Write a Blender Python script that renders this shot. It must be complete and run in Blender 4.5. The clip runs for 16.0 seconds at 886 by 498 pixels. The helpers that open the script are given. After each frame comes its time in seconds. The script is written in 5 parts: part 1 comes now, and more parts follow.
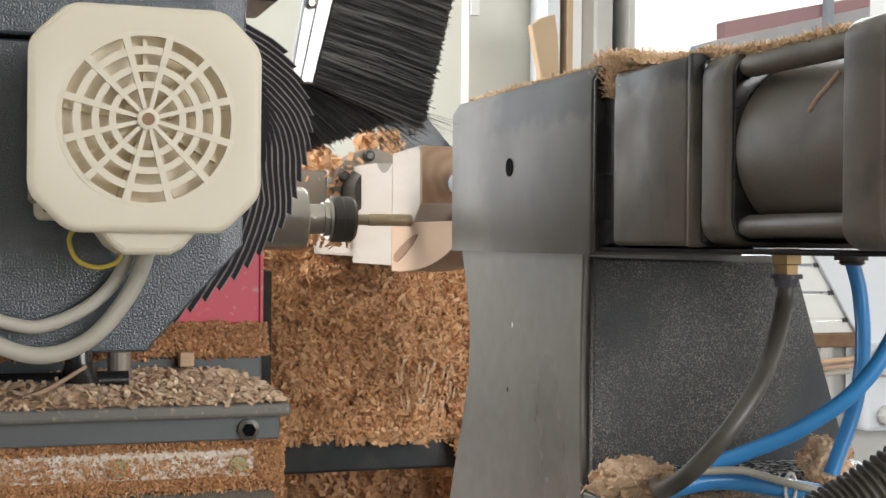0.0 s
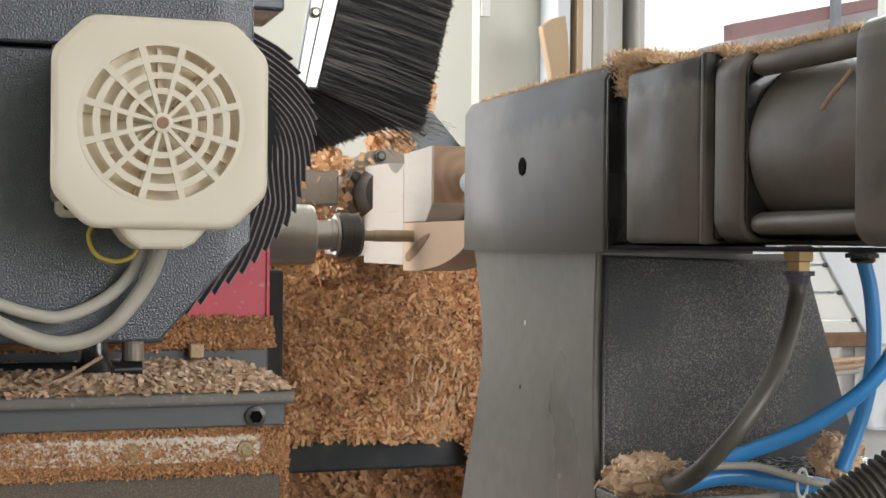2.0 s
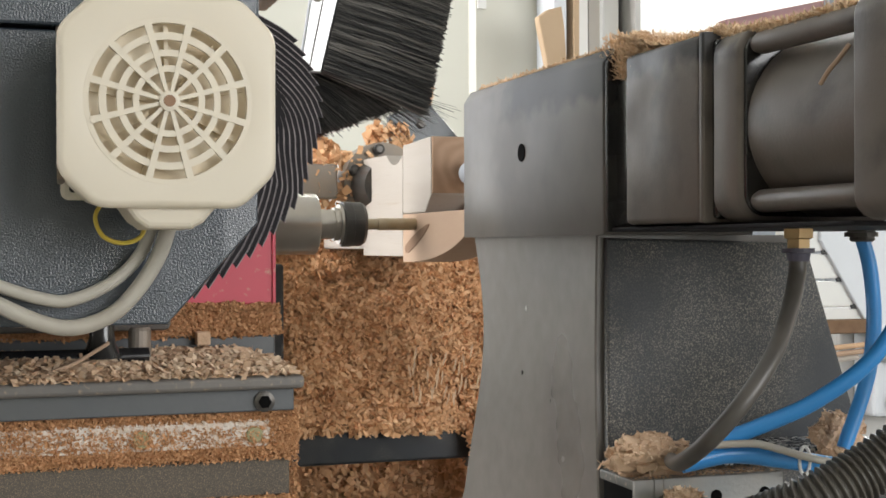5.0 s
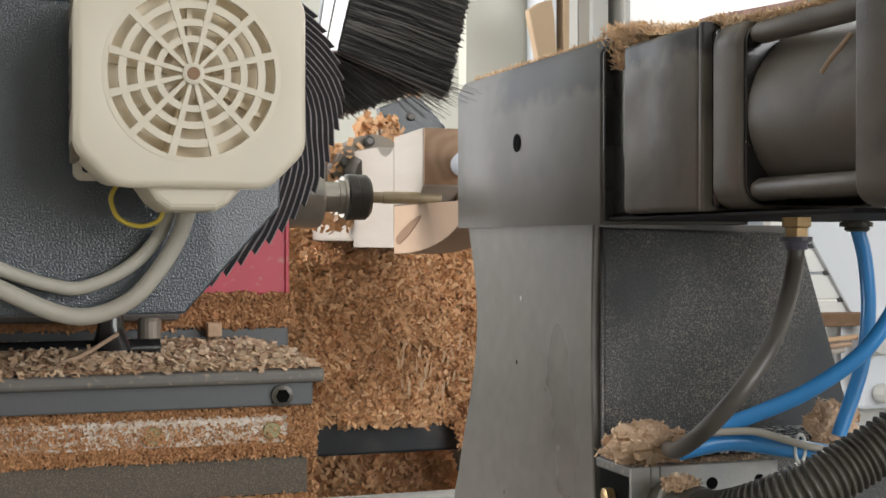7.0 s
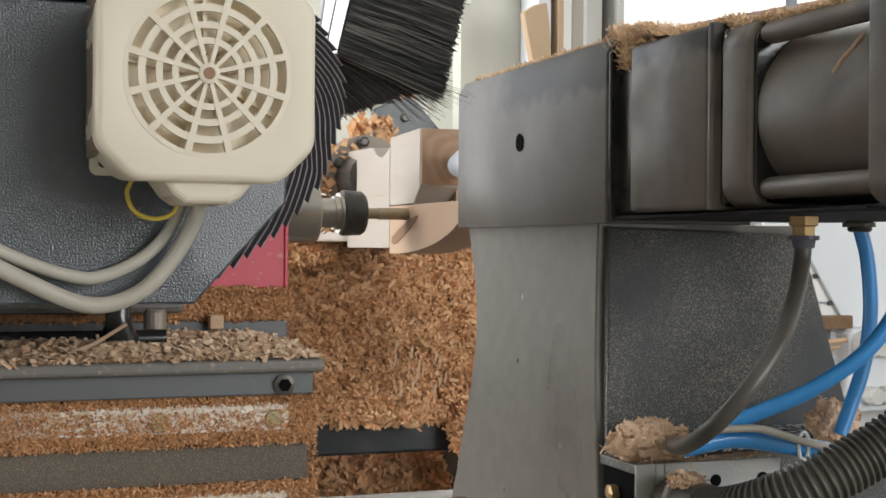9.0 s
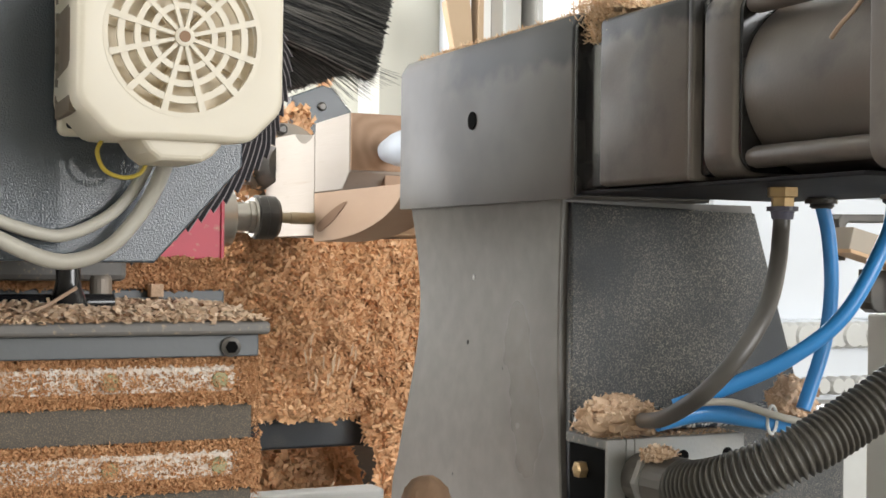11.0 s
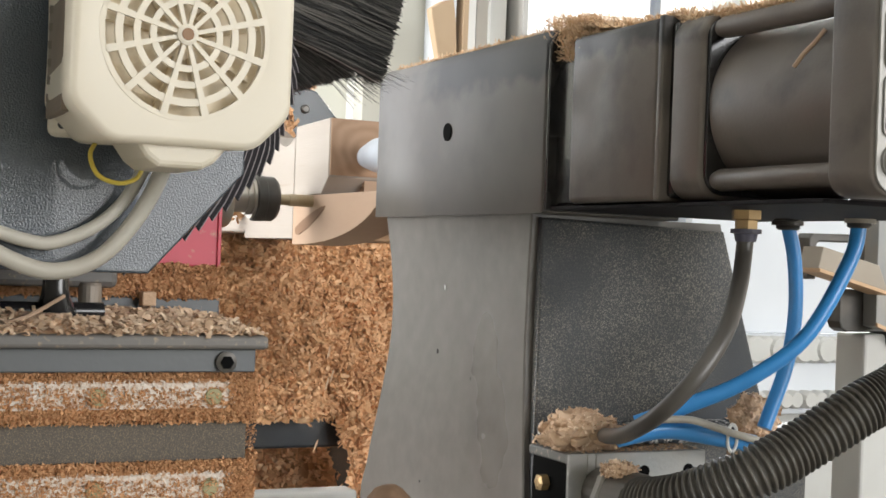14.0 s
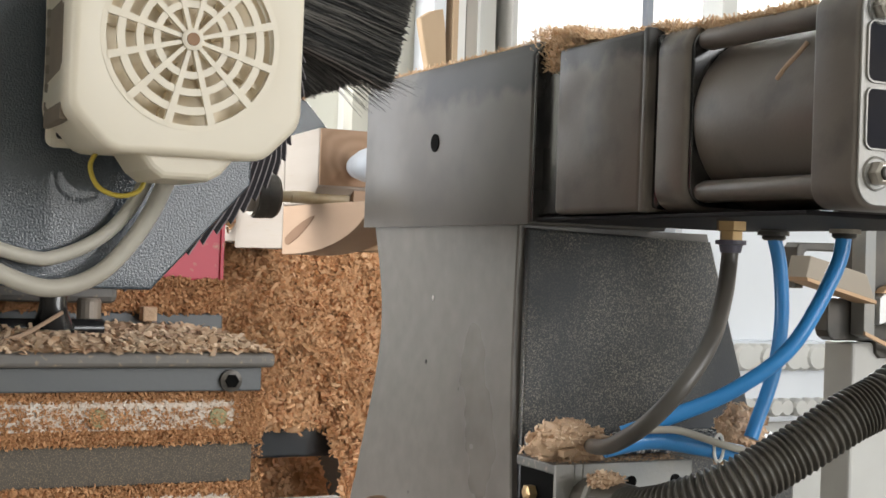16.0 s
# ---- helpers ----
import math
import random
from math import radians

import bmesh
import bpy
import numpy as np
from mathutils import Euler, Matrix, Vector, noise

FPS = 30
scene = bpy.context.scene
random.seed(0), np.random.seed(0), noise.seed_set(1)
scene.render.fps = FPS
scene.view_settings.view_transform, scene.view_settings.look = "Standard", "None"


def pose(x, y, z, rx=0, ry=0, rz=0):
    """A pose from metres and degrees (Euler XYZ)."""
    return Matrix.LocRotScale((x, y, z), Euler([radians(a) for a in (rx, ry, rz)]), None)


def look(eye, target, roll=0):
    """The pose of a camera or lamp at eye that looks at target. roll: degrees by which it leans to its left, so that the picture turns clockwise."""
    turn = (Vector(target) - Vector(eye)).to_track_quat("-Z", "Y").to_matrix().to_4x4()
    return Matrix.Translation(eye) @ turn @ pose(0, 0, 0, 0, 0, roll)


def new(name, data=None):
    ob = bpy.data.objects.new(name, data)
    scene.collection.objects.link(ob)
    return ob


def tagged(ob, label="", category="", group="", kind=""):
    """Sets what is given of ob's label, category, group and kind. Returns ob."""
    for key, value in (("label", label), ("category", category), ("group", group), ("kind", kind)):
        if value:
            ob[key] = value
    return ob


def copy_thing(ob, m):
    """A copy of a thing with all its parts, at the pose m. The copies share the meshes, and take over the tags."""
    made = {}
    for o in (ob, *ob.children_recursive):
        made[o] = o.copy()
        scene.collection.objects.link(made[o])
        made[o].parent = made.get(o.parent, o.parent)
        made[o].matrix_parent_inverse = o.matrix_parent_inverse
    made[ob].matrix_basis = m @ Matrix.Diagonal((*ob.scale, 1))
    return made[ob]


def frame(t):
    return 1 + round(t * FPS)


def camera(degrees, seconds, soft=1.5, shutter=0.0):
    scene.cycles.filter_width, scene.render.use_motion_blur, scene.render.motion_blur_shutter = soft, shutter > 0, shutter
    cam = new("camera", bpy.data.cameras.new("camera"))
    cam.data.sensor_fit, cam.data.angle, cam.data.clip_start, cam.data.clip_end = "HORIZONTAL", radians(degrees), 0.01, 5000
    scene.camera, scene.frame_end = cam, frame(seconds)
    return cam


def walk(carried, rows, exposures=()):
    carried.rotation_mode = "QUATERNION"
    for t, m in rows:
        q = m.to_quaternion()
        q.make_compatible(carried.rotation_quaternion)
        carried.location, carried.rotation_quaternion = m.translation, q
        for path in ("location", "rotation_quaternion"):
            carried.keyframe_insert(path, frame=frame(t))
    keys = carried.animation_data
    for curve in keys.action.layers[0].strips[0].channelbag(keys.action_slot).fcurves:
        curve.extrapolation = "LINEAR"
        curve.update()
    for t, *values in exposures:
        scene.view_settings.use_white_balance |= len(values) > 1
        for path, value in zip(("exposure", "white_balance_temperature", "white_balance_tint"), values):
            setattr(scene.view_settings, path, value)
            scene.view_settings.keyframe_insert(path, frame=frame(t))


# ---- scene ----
# ---- camera ----
cam = camera(36.0, 16.0, soft=1.6)
CAM_ROWS = [
    (0, pose(0.0000, 0.0000, 1.2000, 89.701, -0.546, -18.583)),
    (0.5, pose(-0.0048, 0.0052, 1.1967, 89.724, -0.579, -18.668)),
    (1, pose(-0.0074, 0.0045, 1.1958, 89.760, -0.736, -18.716)),
    (1.5, pose(-0.0129, -0.0001, 1.1973, 89.735, -0.635, -18.367)),
    (2, pose(-0.0084, -0.0074, 1.1967, 89.801, -0.567, -18.314)),
    (2.5, pose(-0.0060, -0.0088, 1.1965, 89.761, -0.451, -18.376)),
    (3, pose(-0.0062, -0.0027, 1.1935, 89.772, -0.258, -18.479)),
    (5.5, pose(-0.0188, -0.0126, 1.1814, 89.828, 0.274, -18.507)),
    (6, pose(-0.0244, -0.0131, 1.1780, 89.790, 0.130, -18.954)),
    (6.5, pose(-0.0230, -0.0131, 1.1785, 89.812, 0.027, -19.278)),
    (7, pose(-0.0261, -0.0100, 1.1794, 89.689, -0.028, -19.284)),
    (7.5, pose(-0.0248, -0.0112, 1.1767, 89.778, -0.118, -19.309)),
    (8, pose(-0.0254, -0.0109, 1.1763, 89.753, -0.193, -19.436)),
    (8.5, pose(-0.0322, -0.0122, 1.1770, 89.784, -0.347, -19.514)),
    (11, pose(-0.1058, 0.0385, 1.1474, 90.400, -0.699, -25.923)),
    (11.5, pose(-0.1052, 0.0419, 1.1478, 90.275, -1.352, -26.387)),
    (12, pose(-0.1012, 0.0373, 1.1499, 90.374, -1.628, -26.366)),
    (12.5, pose(-0.1069, 0.0328, 1.1523, 90.367, -1.833, -26.417)),
    (13, pose(-0.1046, 0.0294, 1.1526, 90.310, -2.080, -26.442)),
    (13.5, pose(-0.0989, 0.0262, 1.1554, 90.311, -2.127, -26.424)),
    (14, pose(-0.0973, 0.0236, 1.1576, 90.325, -2.209, -26.365)),
    (14.5, pose(-0.0991, 0.0152, 1.1595, 90.411, -2.200, -26.458)),
    (15, pose(-0.0923, 0.0165, 1.1614, 90.397, -2.264, -26.409)),
    (15.5, pose(-0.0905, 0.0213, 1.1609, 90.418, -2.133, -26.479)),
    (16, pose(-0.0936, 0.0194, 1.1612, 90.605, -2.045, -26.605)),
]
CARRIAGE_ROWS = [
    (0, -0.0000, 0.0000, 0.0000),
    (0.5, 0.0141, 0.0010, -0.0062),
    (1, 0.0243, 0.0020, -0.0124),
    (1.5, 0.0358, 0.0030, -0.0185),
    (2, 0.0363, 0.0032, -0.0180),
    (2.5, 0.0434, 0.0034, -0.0174),
    (3, 0.0516, 0.0036, -0.0168),
    (5.5, 0.0142, 0.0049, -0.0131),
    (6, 0.0036, 0.0056, -0.0073),
    (6.5, -0.0101, 0.0062, -0.0015),
    (7, -0.0206, 0.0068, 0.0042),
    (7.5, -0.0304, 0.0083, 0.0003),
    (8, -0.0201, 0.0098, -0.0036),
    (8.5, -0.0074, 0.0113, -0.0075),
    (11, 0.0747, 0.0205, -0.0319),
    (11.5, 0.0820, 0.0211, -0.0299),
    (12, 0.0702, 0.0217, -0.0279),
    (12.5, 0.0595, 0.0223, -0.0258),
    (13, 0.0432, 0.0222, -0.0204),
    (13.5, 0.0276, 0.0221, -0.0149),
    (14, 0.0142, 0.0220, -0.0095),
    (14.5, 0.0002, 0.0219, -0.0040),
    (15, -0.0141, 0.0222, -0.0012),
    (15.5, -0.0252, 0.0225, 0.0017),
    (16, -0.0216, 0.0228, 0.0045),
]

EXPOSURES = [(0, 0.05), (3, -0.05), (5.5, 0.05), (7, -0.15), (8.5, -0.15), (11, 0.38), (13, 0.34), (14.5, 0.22), (16, 0.1)]
walk(cam, CAM_ROWS, EXPOSURES)

# ---- light ----
world = bpy.data.worlds.new("sky")
scene.world = world
world.use_nodes = True
wn = world.node_tree.nodes
sky = wn.new("ShaderNodeTexSky")
sky.sky_type = "NISHITA"
sky.sun_disc = False
sky.sun_elevation = radians(38)
sky.sun_rotation = radians(60)
sky.air_density, sky.dust_density = 1.0, 4.0
wn["Background"].inputs[1].default_value = 0.14
world.node_tree.links.new(sky.outputs[0], wn["Background"].inputs[0])

sun = new("sun", bpy.data.lights.new("sun", "SUN"))
sun.data.energy, sun.data.angle, sun.data.color = 1.0, radians(12), (1.0, 0.95, 0.88)
sun.matrix_world = look((4, 6, 6), (0.4, 1.2, 1.2))


def window_light(name, eye, target, width, height, watts, colour):
    lamp = new(name, bpy.data.lights.new(name, "AREA"))
    lamp.data.shape, lamp.data.size, lamp.data.size_y = "RECTANGLE", width, height
    lamp.data.energy, lamp.data.color = watts, colour
    lamp.matrix_world = look(eye, target)
    return lamp


window_light("back_window_light", (1.9, 3.3, 2.1), (0.9, 1.2, 1.2), 2.0, 1.3, 80, (0.95, 0.98, 1.0))
window_light("front_window_light", (2.1, -2.9, 1.9), (0.4, 1.0, 1.15), 2.9, 1.7, 122, (0.99, 0.985, 0.975))
# unseen lamp at the rear, added to lay a sheen on the tailstock side
window_light("rear_fill_light", (-0.3, 3.36, 1.8), (0.1, 1.0, 1.3), 1.1, 1.5, 10, (0.97, 0.98, 1.0))
window_light("side_window_light", (-2.8, 2.15, 1.7), (0.4, 1.25, 1.15), 1.4, 2.1, 165, (1.0, 0.985, 0.965))


# ---- materials ----
def mat(name, colour, rough=0.5, metal=0.0, second=None, scale=20.0, mix=0.5, bump=0.0, bump_scale=200.0, fine=None, spec=0.5,
        island=None, stretch=None, coat=0.0, depth=0.0015, detail=5, patch=None,
        gloss=None, blend=0.8, stain=None):
    """Principled surface with variation at two scales and fine relief."""
    m = bpy.data.materials.new(name)
    m.use_nodes = True
    nt = m.node_tree
    n, l = nt.nodes, nt.links
    b = n["Principled BSDF"]
    b.inputs["Roughness"].default_value = rough
    b.inputs["Metallic"].default_value = metal
    b.inputs["Specular IOR Level"].default_value = spec
    b.inputs["Coat Weight"].default_value = coat
    tc = n.new("ShaderNodeTexCoord")
    src = tc.outputs["Object"]
    if stretch:
        mp = n.new("ShaderNodeMapping")
        mp.inputs["Scale"].default_value = stretch
        l.new(src, mp.inputs["Vector"])
        src = mp.outputs[0]
    second = second or tuple(c * 0.8 for c in colour)
    big = n.new("ShaderNodeTexNoise")
    big.inputs["Scale"].default_value, big.inputs["Detail"].default_value = scale, 6
    l.new(src, big.inputs["Vector"])
    ramp = n.new("ShaderNodeValToRGB")
    ramp.color_ramp.elements[0].position = 0.5 - 0.32 * mix
    ramp.color_ramp.elements[1].position = 0.5 + 0.32 * mix
    ramp.color_ramp.elements[0].color = (*second, 1)
    ramp.color_ramp.elements[1].color = (*colour, 1)
    l.new(big.outputs[0], ramp.inputs[0])
    out = ramp.outputs[0]
    if fine:
        colour2, size, low, high = fine
        sm = n.new("ShaderNodeTexNoise")
        sm.inputs["Scale"].default_value, sm.inputs["Detail"].default_value = size, 4
        l.new(src, sm.inputs["Vector"])
        r2 = n.new("ShaderNodeMapRange")
        r2.inputs[1].default_value, r2.inputs[2].default_value = low, high
        l.new(sm.outputs[0], r2.inputs[0])
        fac = r2.outputs[0]
        if patch:
            pn = n.new("ShaderNodeTexNoise")
            pn.inputs["Scale"].default_value, pn.inputs["Detail"].default_value = patch[0], 3
            l.new(src, pn.inputs["Vector"])
            r4 = n.new("ShaderNodeMapRange")
            r4.inputs[1].default_value, r4.inputs[2].default_value = patch[1], patch[2]
            l.new(pn.outputs[0], r4.inputs[0])
            ml = n.new("ShaderNodeMath")
            ml.operation = "MULTIPLY"
            l.new(fac, ml.inputs[0])
            l.new(r4.outputs[0], ml.inputs[1])
            fac = ml.outputs[0]
        mx = n.new("ShaderNodeMix")
        mx.data_type = "RGBA"
        l.new(fac, mx.inputs[0])
        l.new(out, mx.inputs[6])
        mx.inputs[7].default_value = (*colour2, 1)
        out = mx.outputs[2]
    if island:
        geo = n.new("ShaderNodeNewGeometry")
        r3 = n.new("ShaderNodeValToRGB")
        els = r3.color_ramp.elements
        for k, (pos, c) in enumerate(island):
            e = els[k] if k < 2 else els.new(pos)
            e.position, e.color = pos, (*c, 1)
        l.new(geo.outputs["Random Per Island"], r3.inputs[0])
        mx = n.new("ShaderNodeMix")
        mx.data_type = "RGBA"
        mx.inputs[0].default_value = blend
        l.new(out, mx.inputs[6])
        l.new(r3.outputs[0], mx.inputs[7])
        out = mx.outputs[2]
    if stain:
        # an oily smear: colour, grain, then the places along y and z between which it grows
        colour3, size, (ya, yb), (za, zb) = stain
        sn = n.new("ShaderNodeTexNoise")
        sn.inputs["Scale"].default_value, sn.inputs["Detail"].default_value = size, 6
        l.new(src, sn.inputs["Vector"])
        sep = n.new("ShaderNodeSeparateXYZ")
        l.new(src, sep.inputs[0])
        fac = None
        for axis, lo, hi in ((1, ya, yb), (2, za, zb)):
            wob = n.new("ShaderNodeMath")
            wob.operation = "MULTIPLY_ADD"
            wob.inputs[1].default_value = 2.2 * abs(hi - lo)
            l.new(sn.outputs[0], wob.inputs[0])
            l.new(sep.outputs[axis], wob.inputs[2])
            mr = n.new("ShaderNodeMapRange")
            mr.interpolation_type = "SMOOTHSTEP"
            shift = 1.1 * abs(hi - lo)
            mr.inputs[1].default_value, mr.inputs[2].default_value = lo + shift, hi + shift
            l.new(wob.outputs[0], mr.inputs[0])
            if fac is None:
                fac = mr.outputs[0]
            else:
                ml = n.new("ShaderNodeMath")
                ml.operation = "MULTIPLY"
                l.new(fac, ml.inputs[0])
                l.new(mr.outputs[0], ml.inputs[1])
                fac = ml.outputs[0]
        mx = n.new("ShaderNodeMix")
        mx.data_type = "RGBA"
        l.new(fac, mx.inputs[0])
        l.new(out, mx.inputs[6])
        mx.inputs[7].default_value = (*colour3, 1)
        out = mx.outputs[2]
    l.new(out, b.inputs["Base Color"])
    if gloss:
        gn = n.new("ShaderNodeTexNoise")
        gn.inputs["Scale"].default_value, gn.inputs["Detail"].default_value = gloss[0], 4
        l.new(src, gn.inputs["Vector"])
        rg = n.new("ShaderNodeMapRange")
        rg.inputs[1].default_value, rg.inputs[2].default_value = 0.36, 0.64
        rg.inputs[3].default_value, rg.inputs[4].default_value = gloss[1], gloss[2]
        l.new(gn.outputs[0], rg.inputs[0])
        l.new(rg.outputs[0], b.inputs["Roughness"])
    if bump:
        bn = n.new("ShaderNodeTexNoise")
        bn.inputs["Scale"].default_value, bn.inputs["Detail"].default_value = bump_scale, detail
        l.new(src, bn.inputs["Vector"])
        bp = n.new("ShaderNodeBump")
        bp.inputs["Strength"].default_value, bp.inputs["Distance"].default_value = bump, depth
        l.new(bn.outputs[0], bp.inputs["Height"])
        l.new(bp.outputs[0], b.inputs["Normal"])
    return m


M = {}
M["cream"] = mat("cream_plastic", (0.78, 0.735, 0.64), 0.38, second=(0.73, 0.655, 0.52), scale=14, mix=1.6, bump=0.03, bump_scale=300)


def translucent(m, colour, share):
    """Thin plastic that lets some light through."""
    n, l = m.node_tree.nodes, m.node_tree.links
    t, mx = n.new("ShaderNodeBsdfTranslucent"), n.new("ShaderNodeMixShader")
    t.inputs["Color"].default_value = (*colour, 1)
    mx.inputs[0].default_value = share
    l.new(n["Principled BSDF"].outputs[0], mx.inputs[1])
    l.new(t.outputs[0], mx.inputs[2])
    l.new(mx.outputs[0], n["Material Output"].inputs["Surface"])


translucent(M["cream"], (0.95, 0.89, 0.78), 0.3)
M["side_plastic"] = mat("brown_shaded_plastic", (0.25, 0.195, 0.145), 0.5, second=(0.16, 0.125, 0.095), scale=60, mix=1.3)
M["slot_shade"] = mat("recess_shade", (0.15, 0.125, 0.10), 0.7, second=(0.24, 0.20, 0.16), scale=90, mix=1.3)
M["rail"] = mat("dusty_brown_grey_steel", (0.105, 0.092, 0.078), 0.75, second=(0.075, 0.067, 0.058), scale=30, mix=1.4, bump=0.25, bump_scale=500, fine=((0.25, 0.19, 0.13), 1500, 0.50, 0.70), spec=0.25)
M["apron"] = mat("blue_grey_machine_paint", (0.068, 0.077, 0.088), 0.35, second=(0.085, 0.087, 0.088), scale=16, mix=1.5, bump=0.06, bump_scale=300)
M["cream_in"] = mat("dusty_plastic", (0.82, 0.75, 0.62), 0.6, second=(0.60, 0.47, 0.29), scale=45, mix=0.8)
M["hammer"] = mat("hammered_grey_paint", (0.036, 0.048, 0.062), 0.2, second=(0.028, 0.037, 0.047), scale=8, mix=1.5, bump=0.34, bump_scale=1000, coat=0.22, depth=0.0015, detail=1.0, spec=0.65)
M["grey"] = mat("grey_machine_paint", (0.105, 0.107, 0.108), 0.5, second=(0.15, 0.13, 0.11), scale=18, mix=1.6, bump=0.12, bump_scale=350,
               fine=((0.34, 0.25, 0.17), 300, 0.6, 0.8))
M["tail"] = mat("tailstock_grey_paint", (0.15, 0.136, 0.123), 0.4, second=(0.102, 0.092, 0.084), scale=5, mix=1.56, bump=0.03, bump_scale=18,
               fine=((0.185, 0.17, 0.155), 60, 0.3, 1.0), gloss=(5, 0.25, 0.40), spec=0.6, detail=2)
M["housing"] = mat("housing_grey_paint", (0.122, 0.108, 0.095), 0.4, second=(0.086, 0.076, 0.068), scale=7, mix=1.5, bump=0.05, bump_scale=30,
                  fine=((0.075, 0.071, 0.068), 16, 0.48, 0.9), gloss=(8, 0.32, 0.48), spec=0.45, stain=((0.025, 0.025, 0.028), 34, (1.12, 1.05), (1.284, 1.300)))

M["tail_dark"] = mat("dusty_dark_grey_paint", (0.17, 0.143, 0.122), 0.5, second=(0.122, 0.105, 0.092), scale=12, mix=1.4, bump=0.08, bump_scale=420,
                    fine=((0.05, 0.045, 0.042), 22, 0.50, 0.80), gloss=(16, 0.32, 0.60), stain=((0.034, 0.032, 0.032), 60, (0.70, 0.73), (1.293, 1.306)))
M["textured"] = mat("textured_blue_black_paint", (0.055, 0.055, 0.054), 0.40, second=(0.012, 0.018, 0.027), scale=8, mix=0.9, bump=0.25, bump_scale=700, spec=0.4,
                   fine=((0.31, 0.275, 0.225), 1050, 0.49, 0.70), patch=(8.0, 0.42, 0.64), gloss=(12, 0.30, 0.52))
# the pale specks are dust and also painted sparkle
M["glint"] = mat("dust_and_glint_speck_paint", (0.05, 0.065, 0.085), 0.25, second=(0.03, 0.04, 0.055), scale=40, mix=1.2, bump=0.9, bump_scale=500,
                 fine=((0.78, 0.77, 0.75), 260, 0.49, 0.58), patch=(24.0, 0.34, 0.52))
M["conduit"] = mat("dusty_black_plastic", (0.06, 0.056, 0.05), 0.4, second=(0.10, 0.088, 0.072), scale=30, mix=1.3)
M["cone"] = mat("pale_blue_painted_steel", (0.50, 0.55, 0.62), 0.4, 0.2, second=(0.44, 0.48, 0.54), scale=30)
M["box_grey"] = mat("dusty_sheet_steel", (0.23, 0.25, 0.265), 0.4, 0.3, second=(0.32, 0.29, 0.25), scale=30, mix=1.4, bump=0.2, bump_scale=300)
M["dull_steel"] = mat("dusty_dull_steel", (0.22, 0.215, 0.205), 0.5, 0.3, second=(0.32, 0.24, 0.17), scale=40, mix=1.3)
M["pocket"] = mat("blue_black_cast_paint", (0.012, 0.013, 0.02), 0.7, second=(0.018, 0.017, 0.02), scale=30, spec=0.1)
M["box_dark"] = mat("dusty_dark_sheet_steel", (0.13, 0.138, 0.145), 0.38, 0.3, second=(0.19, 0.18, 0.16), scale=36, mix=1.2, bump=0.2, bump_scale=300, fine=((0.34, 0.30, 0.25), 260, 0.58, 0.72))
# near-black that puts the shade inside holes and openings into colour
M["void"] = mat("opening_shade", (0.004, 0.004, 0.004), 0.9, spec=0.1)
# black gloss, also used as painted shade in the crevices of the tailstock
M["gloss_black"] = mat("black_gloss_and_crevice_shade", (0.012, 0.012, 0.014), 0.25, second=(0.03, 0.028, 0.026), scale=30, coat=0.4)
M["black"] = mat("black_rubber", (0.02, 0.02, 0.022), 0.5, second=(0.035, 0.033, 0.03), scale=40, bump=0.05)
M["fin"] = mat("black_bellows_fabric", (0.011, 0.010, 0.012), 0.7, second=(0.018, 0.015, 0.017), scale=60, bump=0.1, spec=0.2)
M["fin_edge"] = mat("bellows_edge", (0.26, 0.23, 0.235), 0.6, second=(0.14, 0.12, 0.125), scale=80)
M["steel"] = mat("brushed_steel", (0.55, 0.52, 0.47), 0.28, 1.0, second=(0.42, 0.38, 0.33), scale=40, mix=1.5, bump=0.05, bump_scale=500)
M["dark_steel"] = mat("blackened_steel", (0.07, 0.068, 0.065), 0.38, 0.6, second=(0.10, 0.09, 0.08), scale=40)
M["alu"] = mat("aluminium", (0.80, 0.81, 0.82), 0.35, 0.5, second=(0.72, 0.72, 0.72), scale=30)
M["bit"] = mat("dusty_cutter", (0.50, 0.42, 0.30), 0.45, 0.2, second=(0.42, 0.33, 0.2), scale=60)
M["brass"] = mat("brass", (0.52, 0.36, 0.18), 0.45, 0.7, second=(0.40, 0.28, 0.15), scale=60)
M["blue"] = mat("blue_pneumatic_tube", (0.045, 0.275, 0.65), 0.3, second=(0.038, 0.235, 0.57), scale=30, mix=1.2, coat=0.0)
M["tube"] = mat("smoky_black_tube", (0.062, 0.056, 0.05), 0.42, second=(0.09, 0.08, 0.07), scale=20, coat=0.05)
M["collar"] = mat("violet_grey_plastic", (0.09, 0.085, 0.13), 0.4, second=(0.07, 0.066, 0.09), scale=60)
M["cable"] = mat("grey_cable", (0.42, 0.40, 0.35), 0.5, second=(0.36, 0.33, 0.28), scale=20)
M["yellow"] = mat("yellow_wire", (0.55, 0.42, 0.06), 0.4)
M["red"] = mat("red_paint", (0.60, 0.06, 0.10), 0.45, second=(0.52, 0.06, 0.09), scale=15, fine=((0.5, 0.3, 0.22), 200, 0.62, 0.85))
M["pale_wood"] = mat("freshly_cut_wood", (0.46, 0.42, 0.38), 0.7, second=(0.375, 0.325, 0.28), scale=14, stretch=(1, 0.25, 3), mix=1.6, bump=0.15, bump_scale=150,
                     fine=((0.38, 0.31, 0.25), 60, 0.60, 0.85))
M["orange_wood"] = mat("smooth_cut_wood", (0.62, 0.41, 0.25), 0.6, second=(0.53, 0.34, 0.2), scale=10, stretch=(1, 0.3, 3), mix=1.4, bump=0.05,
                      fine=((0.42, 0.26, 0.15), 40, 0.58, 0.85))
